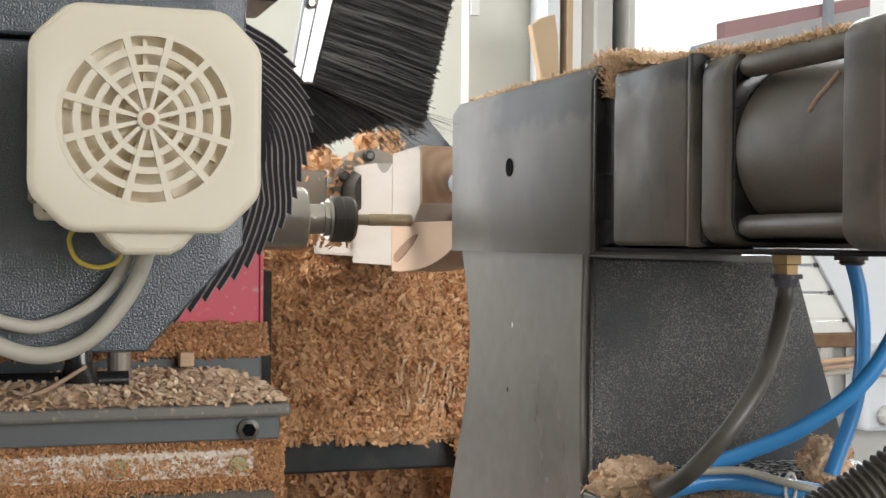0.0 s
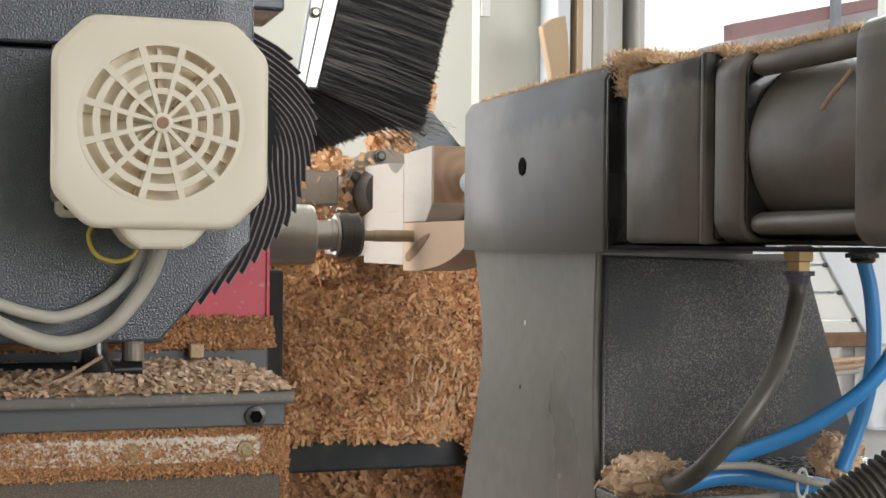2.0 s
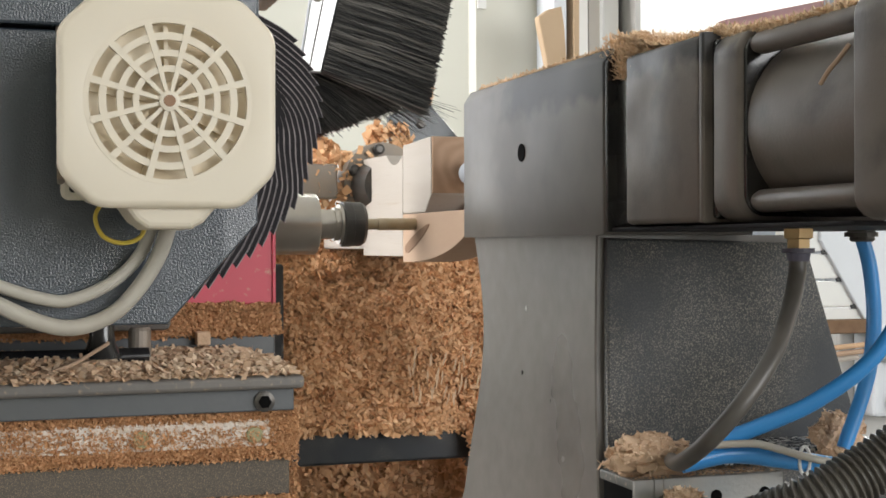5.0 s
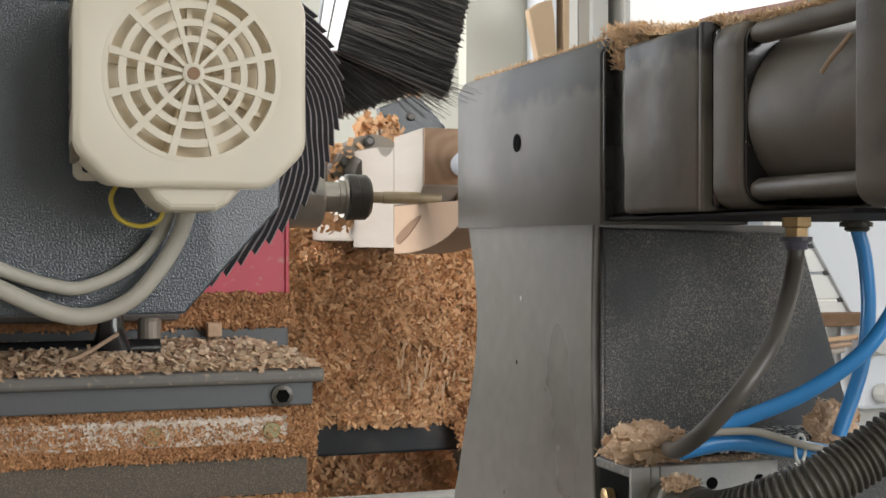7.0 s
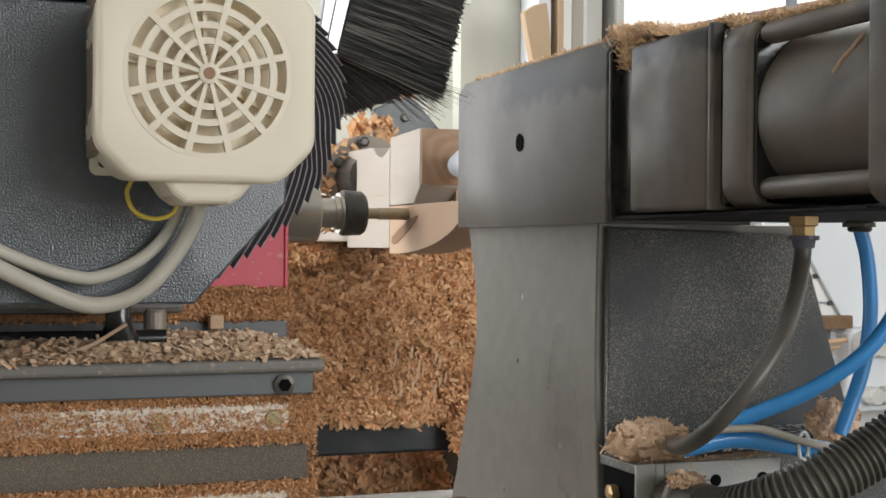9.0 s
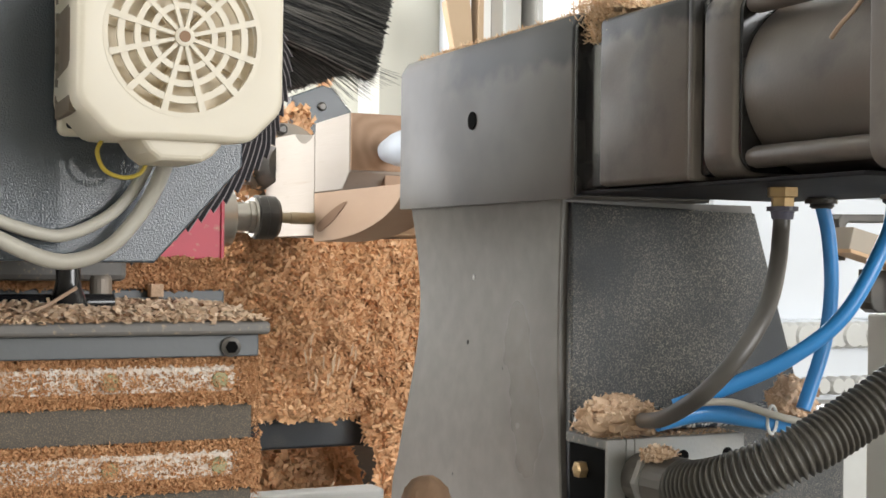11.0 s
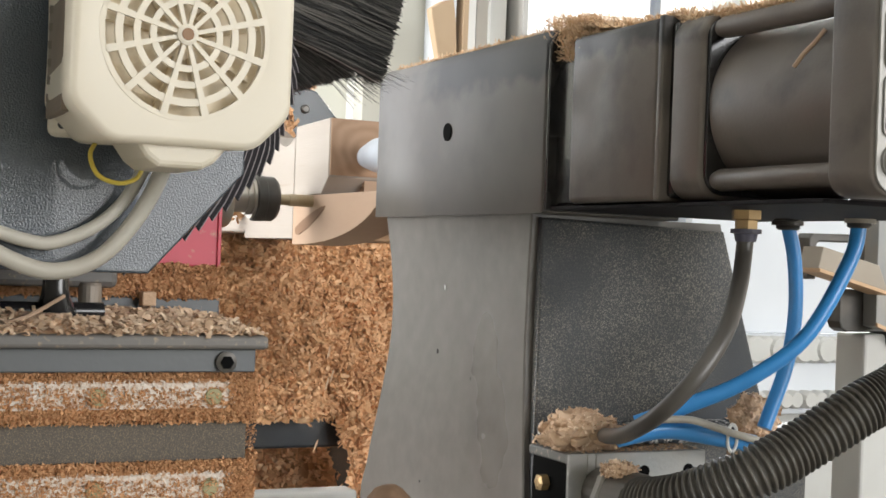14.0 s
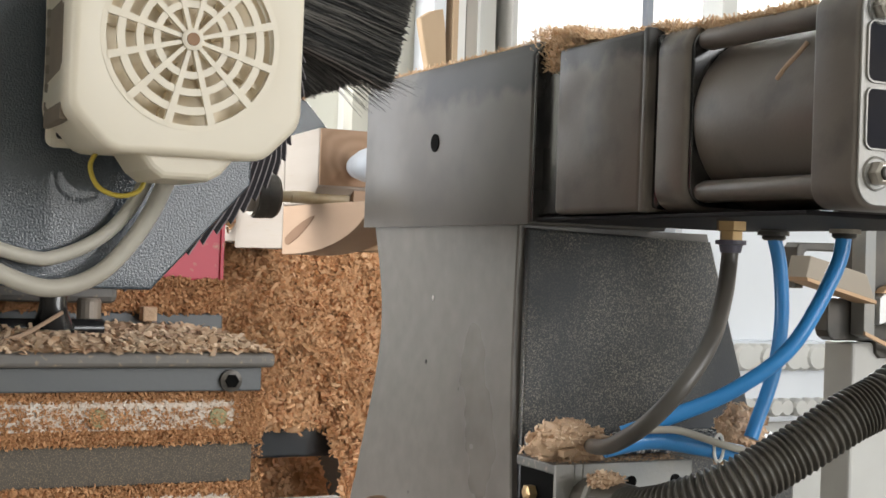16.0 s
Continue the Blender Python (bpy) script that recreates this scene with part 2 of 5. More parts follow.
M["brown_wood"] = mat("rough_cut_wood", (0.50, 0.35, 0.245), 0.65, second=(0.41, 0.275, 0.19), scale=20, stretch=(1, 0.4, 1.6), mix=1.3, bump=0.1)
M["stump"] = mat("dull_brown_wood", (0.22, 0.135, 0.08), 0.9, second=(0.16, 0.095, 0.055), scale=60, bump=0.4, bump_scale=200)
M["dark_wood"] = mat("dark_groove_wood", (0.20, 0.115, 0.07), 0.8, second=(0.28, 0.17, 0.105), scale=25, mix=1.2)
CHIP = [(0.0, (0.54, 0.275, 0.13)), (1.0, (0.92, 0.65, 0.42)), (0.25, (0.74, 0.425, 0.225)), (0.65, (0.84, 0.53, 0.305))]
M["chips"] = mat("wood_chips", (0.86, 0.53, 0.29), 0.75, second=(0.52, 0.27, 0.12), scale=26, mix=1.2, island=CHIP, blend=0.55)
PALE = [(0.0, (0.52, 0.34, 0.22)), (1.0, (0.92, 0.74, 0.55)), (0.35, (0.70, 0.49, 0.325)), (0.7, (0.81, 0.60, 0.425))]
M["pale_chips"] = mat("pale_wood_chips", (0.5, 0.36, 0.24), 0.75, second=(0.4, 0.27, 0.17), scale=30, island=PALE)
M["pile"] = mat("sawdust_heap", (0.68, 0.41, 0.225), 0.85, second=(0.52, 0.285, 0.14), scale=60, mix=1.0, bump=0.8, bump_scale=120)
M["crust"] = mat("sawdust_crust", (0.55, 0.285, 0.135), 0.9, second=(0.42, 0.20, 0.09), scale=70, mix=1.2, bump=0.9, bump_scale=320)
M["worn"] = mat("worn_white_strip", (0.68, 0.65, 0.61), 0.6, second=(0.58, 0.45, 0.34), scale=120, mix=1.2, bump=0.4, bump_scale=300,
                fine=((0.50, 0.31, 0.19), 360, 0.50, 0.68))
M["green"] = mat("green_plug", (0.26, 0.28, 0.15), 0.85, second=(0.34, 0.29, 0.17), scale=320, mix=0.9, bump=0.6)
M["bristle"] = mat("black_bristle", (0.035, 0.036, 0.037), 0.35, island=[(0.0, (0.05, 0.05, 0.052)), (1.0, (0.42, 0.40, 0.37)), (0.55, (0.12, 0.118, 0.114))])
M["wall"] = mat("pale_plaster", (0.66, 0.66, 0.60), 0.8, second=(0.58, 0.57, 0.50), scale=2.2, mix=1.4, bump=0.1, bump_scale=40)
M["floor"] = mat("concrete", (0.25, 0.24, 0.22), 0.85, second=(0.18, 0.17, 0.155), scale=3, bump=0.2, bump_scale=60)
M["ceiling"] = mat("white_ceiling", (0.72, 0.72, 0.7), 0.8, scale=2)
M["white"] = mat("white_paint", (0.78, 0.78, 0.76), 0.5, second=(0.70, 0.70, 0.68), scale=5)
M["taupe"] = mat("grey_brown_plywood", (0.40, 0.35, 0.29), 0.7, second=(0.34, 0.29, 0.235), scale=20, mix=1.3)
M["card"] = mat("brown_board", (0.52, 0.38, 0.25), 0.75, second=(0.45, 0.32, 0.20), scale=8)
M["bluegrey"] = mat("pale_blue_grey_sheet", (0.70, 0.73, 0.78), 0.5, second=(0.64, 0.67, 0.71), scale=4)
M["lightgrey"] = mat("light_grey_paint", (0.56, 0.56, 0.54), 0.5, second=(0.48, 0.47, 0.45), scale=8)
M["brickred"] = mat("red_cladding", (0.86, 0.50, 0.45), 0.7, second=(0.80, 0.46, 0.41), scale=4)
M["teal"] = mat("pale_teal_cladding", (0.88, 0.94, 0.95), 0.7, second=(0.84, 0.91, 0.92), scale=4)
M["ground"] = mat("yard_concrete", (0.55, 0.54, 0.50), 0.9, second=(0.46, 0.45, 0.41), scale=1.5)


def ring_wood():
    """End grain: rings about the lathe axis."""
    m = bpy.data.materials.new("end_grain_wood")
    m.use_nodes = True
    n, l = m.node_tree.nodes, m.node_tree.links
    b = n["Principled BSDF"]
    b.inputs["Roughness"].default_value = 0.7
    tc = n.new("ShaderNodeTexCoord")
    mp = n.new("ShaderNodeMapping")
    mp.inputs["Location"].default_value = (-0.497, 0, -1.268)
    w = n.new("ShaderNodeTexWave")
    w.wave_type, w.rings_direction = "RINGS", "Y"
    w.inputs["Scale"].default_value, w.inputs["Distortion"].default_value, w.inputs["Detail"].default_value = 21, 6.0, 4
    w.inputs["Detail Scale"].default_value = 1.2
    r = n.new("ShaderNodeValToRGB")
    r.color_ramp.elements[0].color, r.color_ramp.elements[1].color = (0.36, 0.225, 0.14, 1), (0.425, 0.275, 0.18, 1)
    l.new(tc.outputs["Object"], mp.inputs[0])
    l.new(mp.outputs[0], w.inputs["Vector"])
    l.new(w.outputs["Fac"], r.inputs[0])
    l.new(r.outputs[0], b.inputs["Base Color"])
    return m


M["end_grain"] = ring_wood()


# ---- mesh helpers ----
def thing(name, at, label, category, group="", kind=""):
    ob = new(name)
    ob.empty_display_size = 0.02
    ob.location = at
    return tagged(ob, label, category, group, kind)


def part(name, bm, material, parent=None, label="", smooth=False):
    """Links a bmesh, in world coordinates, as one mesh; under a parent it keeps its place."""
    me = bpy.data.meshes.new(name)
    bmesh.ops.recalc_face_normals(bm, faces=bm.faces)
    bm.to_mesh(me)
    bm.free()
    me.materials.append(M[material])
    if smooth:
        me.polygons.foreach_set("use_smooth", [True] * len(me.polygons))
        me.set_sharp_from_angle(angle=radians(35))
    ob = new(name, me)
    if parent is not None:
        ob.parent = parent
        off = Vector((0, 0, 0))
        p = parent
        while p is not None:
            off -= p.location
            p = p.parent
        ob.location = off
    if label:
        ob["label"] = label
    return ob


def boxbm(x0, x1, y0, y1, z0, z1, bevel=0.0015, seg=2, bm=None):
    bm = bm or bmesh.new()
    vs = [bm.verts.new((x, y, z)) for x in (x0, x1) for y in (y0, y1) for z in (z0, z1)]
    fs = [bm.faces.new([vs[i] for i in q]) for q in ((0, 1, 3, 2), (4, 6, 7, 5), (0, 4, 5, 1), (2, 3, 7, 6), (0, 2, 6, 4), (1, 5, 7, 3))]
    if bevel:
        es = list({e for f in fs for e in f.edges})
        bmesh.ops.bevel(bm, geom=es, offset=bevel, segments=seg, affect="EDGES", profile=0.5)
    return bm


def prism(points, axis, a, b, bevel=0.0, seg=2, bm=None):
    """A polygon in the plane across axis, drawn out from a to b."""
    bm = bm or bmesh.new()

    def at(p, v):
        return {"x": (v, p[0], p[1]), "y": (p[0], v, p[1]), "z": (p[0], p[1], v)}[axis]

    lo = [bm.verts.new(at(p, a)) for p in points]
    hi = [bm.verts.new(at(p, b)) for p in points]
    fs = [bm.faces.new(lo), bm.faces.new(hi[::-1])]
    for i in range(len(points)):
        j = (i + 1) % len(points)
        fs.append(bm.faces.new((lo[i], hi[i], hi[j], lo[j])))
    bmesh.ops.recalc_face_normals(bm, faces=fs)
    if bevel:
        es = list({e for f in fs[:2] for e in f.edges})
        bmesh.ops.bevel(bm, geom=es, offset=bevel, segments=seg, affect="EDGES", profile=0.5)
    return bm


def rounded(a0, a1, b0, b1, r, n=6):
    """The outline of a rectangle with round corners, as pairs."""
    out = []
    for ca, cb, start in ((a1 - r, b1 - r, 0), (a0 + r, b1 - r, 90), (a0 + r, b0 + r, 180), (a1 - r, b0 + r, 270)):
        for k in range(n + 1):
            t = radians(start + 90 * k / n)
            out.append((ca + r * math.cos(t), cb + r * math.sin(t)))
    return out


def roundbox(x0, x1, y0, y1, z0, z1, corner, bevel):
    """A block drawn out along y, its four long edges round and its rims softened."""
    return prism(rounded(x0, x1, z0, z1, corner, 8), "y", y0, y1, bevel, 3)


def ringbm(x0, x1, z0, z1, r, wide, y0, y1):
    """A thin raised rim round a rounded rectangle, between y0 and y1."""
    bm = bmesh.new()
    rows = []
    for grow, y in ((0, y1), (0, y0), (wide, y0), (wide, y1)):
        rows.append([bm.verts.new((x, y, z)) for x, z in rounded(x0 - grow, x1 + grow, z0 - grow, z1 + grow, r + grow)])
    for p, q in zip(rows, rows[1:]):
        for k in range(len(p)):
            j = (k + 1) % len(p)
            bm.faces.new((p[k], p[j], q[j], q[k]))
    return bm


def lathe(profile, axis, centre, n=32, bm=None):
    """Rows of (place along the axis, radius) turned about it; centre is the two other coordinates."""
    bm = bm or bmesh.new()
    rings = []
    for s, r in profile:
        row = []
        for k in range(n):
            a = 2 * math.pi * k / n
            u, v = centre[0] + r * math.cos(a), centre[1] + r * math.sin(a)
            row.append(bm.verts.new({"x": (s, u, v), "y": (u, s, v), "z": (u, v, s)}[axis]))
        rings.append(row)
    for p, q in zip(rings, rings[1:]):
        for k in range(n):
            j = (k + 1) % n
            bm.faces.new((p[k], p[j], q[j], q[k]))
    bm.faces.new(rings[0][::-1])
    bm.faces.new(rings[-1])
    return bm


def spline(points, n):
    """A smooth line of n points through the given ones."""
    P = [Vector(p) for p in points]
    P = [2 * P[0] - P[1], *P, 2 * P[-1] - P[-2]]
    out = []
    m = len(P) - 3
    for k in range(n):
        u = k / (n - 1) * m
        i = min(int(u), m - 1)
        t = u - i
        a, b, c, d = P[i : i + 4]
        out.append(0.5 * (2 * b + (c - a) * t + (2 * a - 5 * b + 4 * c - d) * t * t + (3 * b - a - 3 * c + d) * t * t * t))
    return out


def tubebm(points, radius, n=48, sides=14, wave=0.0, waves=0, bm=None):
    """A round tube along a smooth line; wave and waves give it ribs."""
    bm = bm or bmesh.new()
    line = spline(points, n)
    side = Vector((0, 0, 1)).cross(line[1] - line[0])
    side = side.normalized() if side.length > 1e-6 else Vector((1, 0, 0))
    rings = []
    for k, p in enumerate(line):
        way = (line[min(k + 1, n - 1)] - line[max(k - 1, 0)]).normalized()
        side = (side - way * side.dot(way)).normalized()
        up = way.cross(side)
        r = radius + wave * math.copysign(abs(math.sin(math.pi * waves * k / n)) ** 0.5, math.sin(math.pi * waves * k / n)) if waves else radius
        rings.append([bm.verts.new(p + r * (math.cos(2 * math.pi * j / sides) * side + math.sin(2 * math.pi * j / sides) * up)) for j in range(sides)])
    for p, q in zip(rings, rings[1:]):
        for j in range(sides):
            i = (j + 1) % sides
            bm.faces.new((p[j], p[i], q[i], q[j]))
    bm.faces.new(rings[0][::-1])
    bm.faces.new(rings[-1])
    return bm


def flakes(name, spots, material, label, category, rng, wide=(0.003, 0.008), curl=0.35, parent=None, flat=0.6, slim=(0.3, 0.75)):
    """Many curled wood flakes as one mesh. spots: rows of place and surface normal."""
    verts, faces = [], []
    for p, nrm in spots:
        nrm = Vector(nrm).normalized()
        t = nrm.orthogonal().normalized()
        a = rng.uniform(0, 2 * math.pi)
        b = nrm.cross(t)
        u = (math.cos(a) * t + math.sin(a) * b + rng.uniform(-flat, flat) * nrm).normalized()
        v = nrm.cross(u).normalized()
        v = (v + rng.uniform(-flat, flat) * nrm).normalized()
        w = u.cross(v).normalized()
        ln = rng.uniform(*wide) * rng.choice((1, 1, 1.6))
        wd = ln * rng.uniform(*slim)
        k = ln * rng.uniform(-curl, curl)
        i = len(verts)
        jag = [rng.uniform(0.6, 1.1) for _ in range(6)]
        c = Vector(p)
        for q, s in enumerate((-1, 0, 1)):
            rise = w * (k if s == 0 else -k)
            verts.append(c + u * s * ln / 2 + v * wd / 2 * jag[q] + rise)
            verts.append(c + u * s * ln / 2 - v * wd / 2 * jag[q + 3] + rise)
        faces += [(i, i + 1, i + 3, i + 2), (i + 2, i + 3, i + 5, i + 4)]
    me = bpy.data.meshes.new(name)
    me.from_pydata([tuple(v) for v in verts], [], faces)
    me.materials.append(M[material])
    ob = new(name, me)
    if parent is not None:
        ob.parent = parent
        ob.location = -parent.location
        ob["kind"] = "stuff"
        ob["label"] = label
    else:
        tagged(ob, label, category, kind="stuff")
    return ob


def heap(x0, x1, y0, y1, height, nx=40, ny=40, rough=0.004, seed=0.0, freq=30):
    """A lumpy sheet; height(x, y) gives z. Returns the bmesh."""
    bm = bmesh.new()
    grid = []
    for i in range(nx + 1):
        row = []
        for j in range(ny + 1):
            x, y = x0 + (x1 - x0) * i / nx, y0 + (y1 - y0) * j / ny
            z = height(x, y) + rough * noise.noise(Vector((x * freq, y * freq, seed))) + 0.5 * rough * noise.noise(Vector((x * freq * 3, y * freq * 3, seed)))
            row.append(bm.verts.new((x, y, z)))
        grid.append(row)
    for i in range(nx):
        for j in range(ny):
            bm.faces.new((grid[i][j], grid[i + 1][j], grid[i + 1][j + 1], grid[i][j + 1]))
    return bm


# ---- the room ----
def wall_with_opening(name, axis, at, thick, a0, a1, z1, opening):
    """A wall across axis at a place, from a0 to a1, with one opening (a, b, low, high) through it."""
    bm = bmesh.new()
    a, b, lo, hi = opening
    for u0, u1, w0, w1 in ((a0, a, 0, z1), (b, a1, 0, z1), (a, b, 0, lo), (a, b, hi, z1)):
        if axis == "y":
            boxbm(u0, u1, at, at + thick, w0, w1, 0, bm=bm)
        else:
            boxbm(at, at + thick, u0, u1, w0, w1, 0, bm=bm)
    ob = part(name, bm, "wall")
    return tagged(ob, "pale grey-green plaster workshop wall with a window opening", "wall", kind="structure")


def room():
    tagged(part("floor", boxbm(-3, 4.2, -3, 3.6, -0.1, 0, 0), "floor"), "dusty grey concrete workshop floor", "floor", kind="structure")
    tagged(part("ceiling", boxbm(-3.2, 4.4, -3.2, 3.8, 3.4, 3.5, 0), "ceiling"), "white painted workshop ceiling", "ceiling", kind="structure")
    wall_with_opening("wall_north", "y", 3.4, 0.2, 0.5, 4.2, 3.4, (1.27, 3.6, 1.0, 2.7))
    # this wall's opening is out of view, added for the rear lamp
    wall_with_opening("wall_north_2", "y", 3.4, 0.2, -3, 0.5, 3.4, (-0.9, 0.3, 0.95, 2.6))
    wall_with_opening("wall_south", "y", -3.2, 0.2, -3, 4.2, 3.4, (0.6, 3.6, 1.0, 2.8))
    wall_with_opening("wall_west", "x", -3.2, 0.2, -3, 3.4, 3.4, (0.3, 3.0, 0.6, 2.8))
    wall_with_opening("wall_east", "x", 4.2, 0.2, -3, 3.4, 3.4, (0.0, 2.6, 1.0, 2.7))
    ground = part("ground", heap(-60, 60, -60, 60, lambda x, y: -0.12, 24, 24, 0.02, 3, 0.2), "ground")
    tagged(ground, "pale concrete yard outside the windows", "ground", kind="structure")
    # window frame in the north wall
    w = thing("window_1", (1.27, 3.4, 1.0), "white framed workshop window with bright daylight behind", "window", kind="structure")
    for x0, x1 in ((1.27, 1.34), (1.41, 1.45), (2.5, 2.56), (3.53, 3.6)):
        part("window_frame", boxbm(x0, x1, 3.36, 3.46, 1.0, 2.7, 0.004), "white", w)
    part("window_sill", boxbm(1.25, 3.62, 3.3, 3.46, 0.97, 1.0, 0.004), "white", w)
    part("window_frame", boxbm(1.27, 3.6, 3.36, 3.46, 2.64, 2.7, 0.004), "white", w)
    # a low building across the yard
    h = thing("outbuilding", (6, 8, 0), "low white outbuilding with a red band and teal cladding", "building")
    part("wall", boxbm(4.559, 8.0, 8, 8.3, -0.1, 2.2, 0), "white", h)
    part("cladding", prism([(4.559, 2.2), (4.561, 2.548), (8.0, 3.418), (8.0, 2.2)], "y", 7.97, 8.3), "teal", h)
    part("fascia", prism([(4.561, 2.548), (4.559, 2.652), (8.0, 3.409), (8.0, 3.418)], "y", 7.85, 7.95), "brickred", h)
    part("downpipe", boxbm(5.290, 5.350, 7.78, 7.84, 0, 3.4, 0.01), "white", h)


def background():
    # partition with a large window behind the lathe
    bm = bmesh.new()
    for q in ((0.605, 0.812, 1.33, 2.6), (0.812, 2.3, 0.0, 0.9), (0.812, 2.3, 2.3, 2.6), (2.2, 2.3, 0.9, 2.3)):
        boxbm(q[0], q[1], 1.70, 1.73, q[2], q[3], 0, bm=bm)
    p = tagged(part("partition", bm, "wall"), "pale grey-green partition beside a bright window opening", "wall", kind="structure")
    part("grey_post", boxbm(0.6914, 0.7104, 1.64, 1.70, 1.33, 2.6, 0.002), "bluegrey", p, "grey steel post")
    part("brown_strip", boxbm(0.7183, 0.7263, 1.635, 1.66, 1.33, 2.6, 0.001), "card", p, "brown wooden strip")
    part("white_strip", boxbm(0.728, 0.75, 1.66, 1.70, 1.33, 2.6, 0.001), "white", p)
    part("curtain", prism([(0.7511, 1.66), (0.76, 1.645), (0.772, 1.66), (0.785, 1.64), (0.7917, 1.655), (0.7917, 1.67), (0.7511, 1.67)], "z", 1.33, 2.6), "white", p, "hanging pale curtain")
    part("window_bar", boxbm(0.7999, 0.8081, 1.62, 1.70, 1.33, 2.6, 0.001), "lightgrey", p)
    part("white_notice", boxbm(0.606, 0.618, 1.695, 1.699, 1.50, 1.7, 0), "white", p)
    part("rail", boxbm(0.605, 1.0, 1.59, 1.70, 1.29, 1.33, 0.002), "lightgrey", p)
    part("rail_post", boxbm(0.93, 0.97, 1.63, 1.69, 0.0, 1.29, 0.002), "lightgrey", p)
    pts = [(0.668, 1.33), (0.666, 1.415), (0.655, 1.465), (0.6535, 1.476), (0.668, 1.486), (0.686, 1.491), (0.690, 1.466), (0.693, 1.42), (0.694, 1.33)]
    tagged(part("board_offcut", prism(pts, "y", 1.60, 1.615, 0.002), "card"), "curved brown wooden board leaning upright on the post", "board")
    # pale machine panel and parts behind the hoses
    m = thing("second_machine", (1.2, 1.5, 0), "pale blue-grey machine with ribbed light grey cable chain", "machine")
    part("panel", prism([(1.035, 1.24), (1.6, 1.24), (1.6, 1.068), (1.112, 1.068), (1.034, 1.19)], "y", 1.545, 1.56, 0.002), "bluegrey", m)
    part("body", boxbm(0.98, 1.7, 1.56, 1.69, 0.0, 0.885, 0.006), "lightgrey", m)
    part("column", boxbm(1.08, 1.45, 1.57, 1.66, 0.885, 1.07, 0.004), "lightgrey", m)
    part("beam", boxbm(1.10, 1.7, 1.52, 1.57, 0.955, 1.067, 0.006), "bluegrey", m)
    for k in range(26):
        part("chain_link", lathe([(1.50 + 0.004 * (k % 2), 0.016), (1.505 + 0.004 * (k % 2), 0.019), (1.52, 0.019)], "y", (1.12 + 0.021 * k, 1.047), 14), "lightgrey", m)
        if k < 14:
            part("chain_link", lathe([(1.50 + 0.004 * (k % 2), 0.0105), (1.505 + 0.004 * (k % 2), 0.013), (1.52, 0.013)], "y", (1.13 + 0.022 * k, 0.977), 10), "lightgrey", m)
    for k in range(4):
        z, x = 1.2085 - 0.0365 * k, 1.031 + 0.0228 * k
        part("slat", prism([(0.98, z), (x, z), (x + 0.0205, z - 0.033), (0.98, z - 0.033)], "y", 1.552, 1.57, 0.001), "white", m)
        part("slat_gap", prism([(x + 0.006, z - 0.0325), (x + 0.012, z - 0.031), (x + 0.023, z - 0.031), (x + 0.023, z - 0.0375), (x + 0.008, z - 0.0375)], "y", 1.549, 1.551), "black", m)
    part("shelf", boxbm(0.98, 1.115, 1.535, 1.57, 1.066, 1.0845, 0.002), "stump", m, "dark brown shelf edge")
    part("rack_post", boxbm(1.043, 1.055, 1.54, 1.56, 0.885, 1.066, 0.001), "lightgrey", m)
    for k, (z, tone) in enumerate(((1.046, "orange_wood"), (1.037, "brown_wood"), (1.029, "pale_wood"))):
        part("wood_strip", tubebm([(0.99 + 0.02 * k, 1.53, z), (1.04, 1.53, z + 0.002), (1.10 - 0.01 * k, 1.53, z + 0.006)], 0.0035, 8, 8), tone, m)
    c = thing("clamp", (0.82, 1.0, 0.62), "black clamp frame holding a slanted plywood strip", "clamp")
    fr = [(0.763, 1.188), (0.767, 1.1925), (0.818, 1.1935), (0.818, 1.1855), (0.775, 1.185), (0.772, 1.182), (0.772, 1.150), (0.763, 1.150)]
    part("frame", prism(fr, "y", 1.0, 1.02, 0.0015), "dark_steel", c)
    lo = [(0.8065, 1.142), (0.8065, 1.111), (0.809, 1.105), (0.815, 1.1015), (0.885, 1.1015), (0.885, 1.142)]
    part("bracket", prism(lo, "y", 1.004, 1.022, 0.0015), "dark_steel", c, "black rounded clamp bracket")
    part("plate", prism([(0.831, 1.30), (0.8335, 1.108), (0.847, 1.1045), (0.844, 1.30)], "y", 0.985, 1.003, 0.0008), "box_grey", c, "grey upright clamp plate")
    part("jaw", boxbm(0.8485, 0.90, 0.996, 1.03, 1.118, 1.30, 0.002), "dark_steel", c)
    part("jaw", prism([(0.859, 1.102), (0.861, 1.090), (0.866, 1.0855), (0.90, 1.0855), (0.90, 1.102)], "y", 0.996, 1.02, 0.001), "dark_steel", c)
    part("nut_block", prism([(0.851, 1.143), (0.857, 1.147), (0.89, 1.147), (0.89, 1.117), (0.872, 1.117), (0.862, 1.121), (0.851, 1.118)], "y", 0.983, 0.9955, 0.001), "alu", c, "bright worn aluminium block")
    part("sawdust_lump", prism([(0.854, 1.1475), (0.86, 1.153), (0.875, 1.158), (0.89, 1.160), (0.89, 1.1472)], "y", 0.984, 0.9955, 0.001), "orange_wood", c)
    part("lower_edge", prism([(0.8335, 1.108), (0.874, 1.0925), (0.90, 1.083), (0.90, 1.0875), (0.8335, 1.1115)], "y", 0.983, 0.986), "orange_wood", c, "pale plywood edge")
    part("stick", prism([(0.7548, 1.180), (0.7497, 1.1605), (0.834, 1.141), (0.8225, 1.165)], "y", 0.972, 0.999, 0.001), "taupe", c, "grey-brown plywood strip")
    part("stick_edge", prism([(0.7497, 1.1605), (0.7499, 1.157), (0.834, 1.1375), (0.834, 1.141)], "y", 0.970, 0.997, 0.0004, 1), "orange_wood", c, "pale plywood edge")
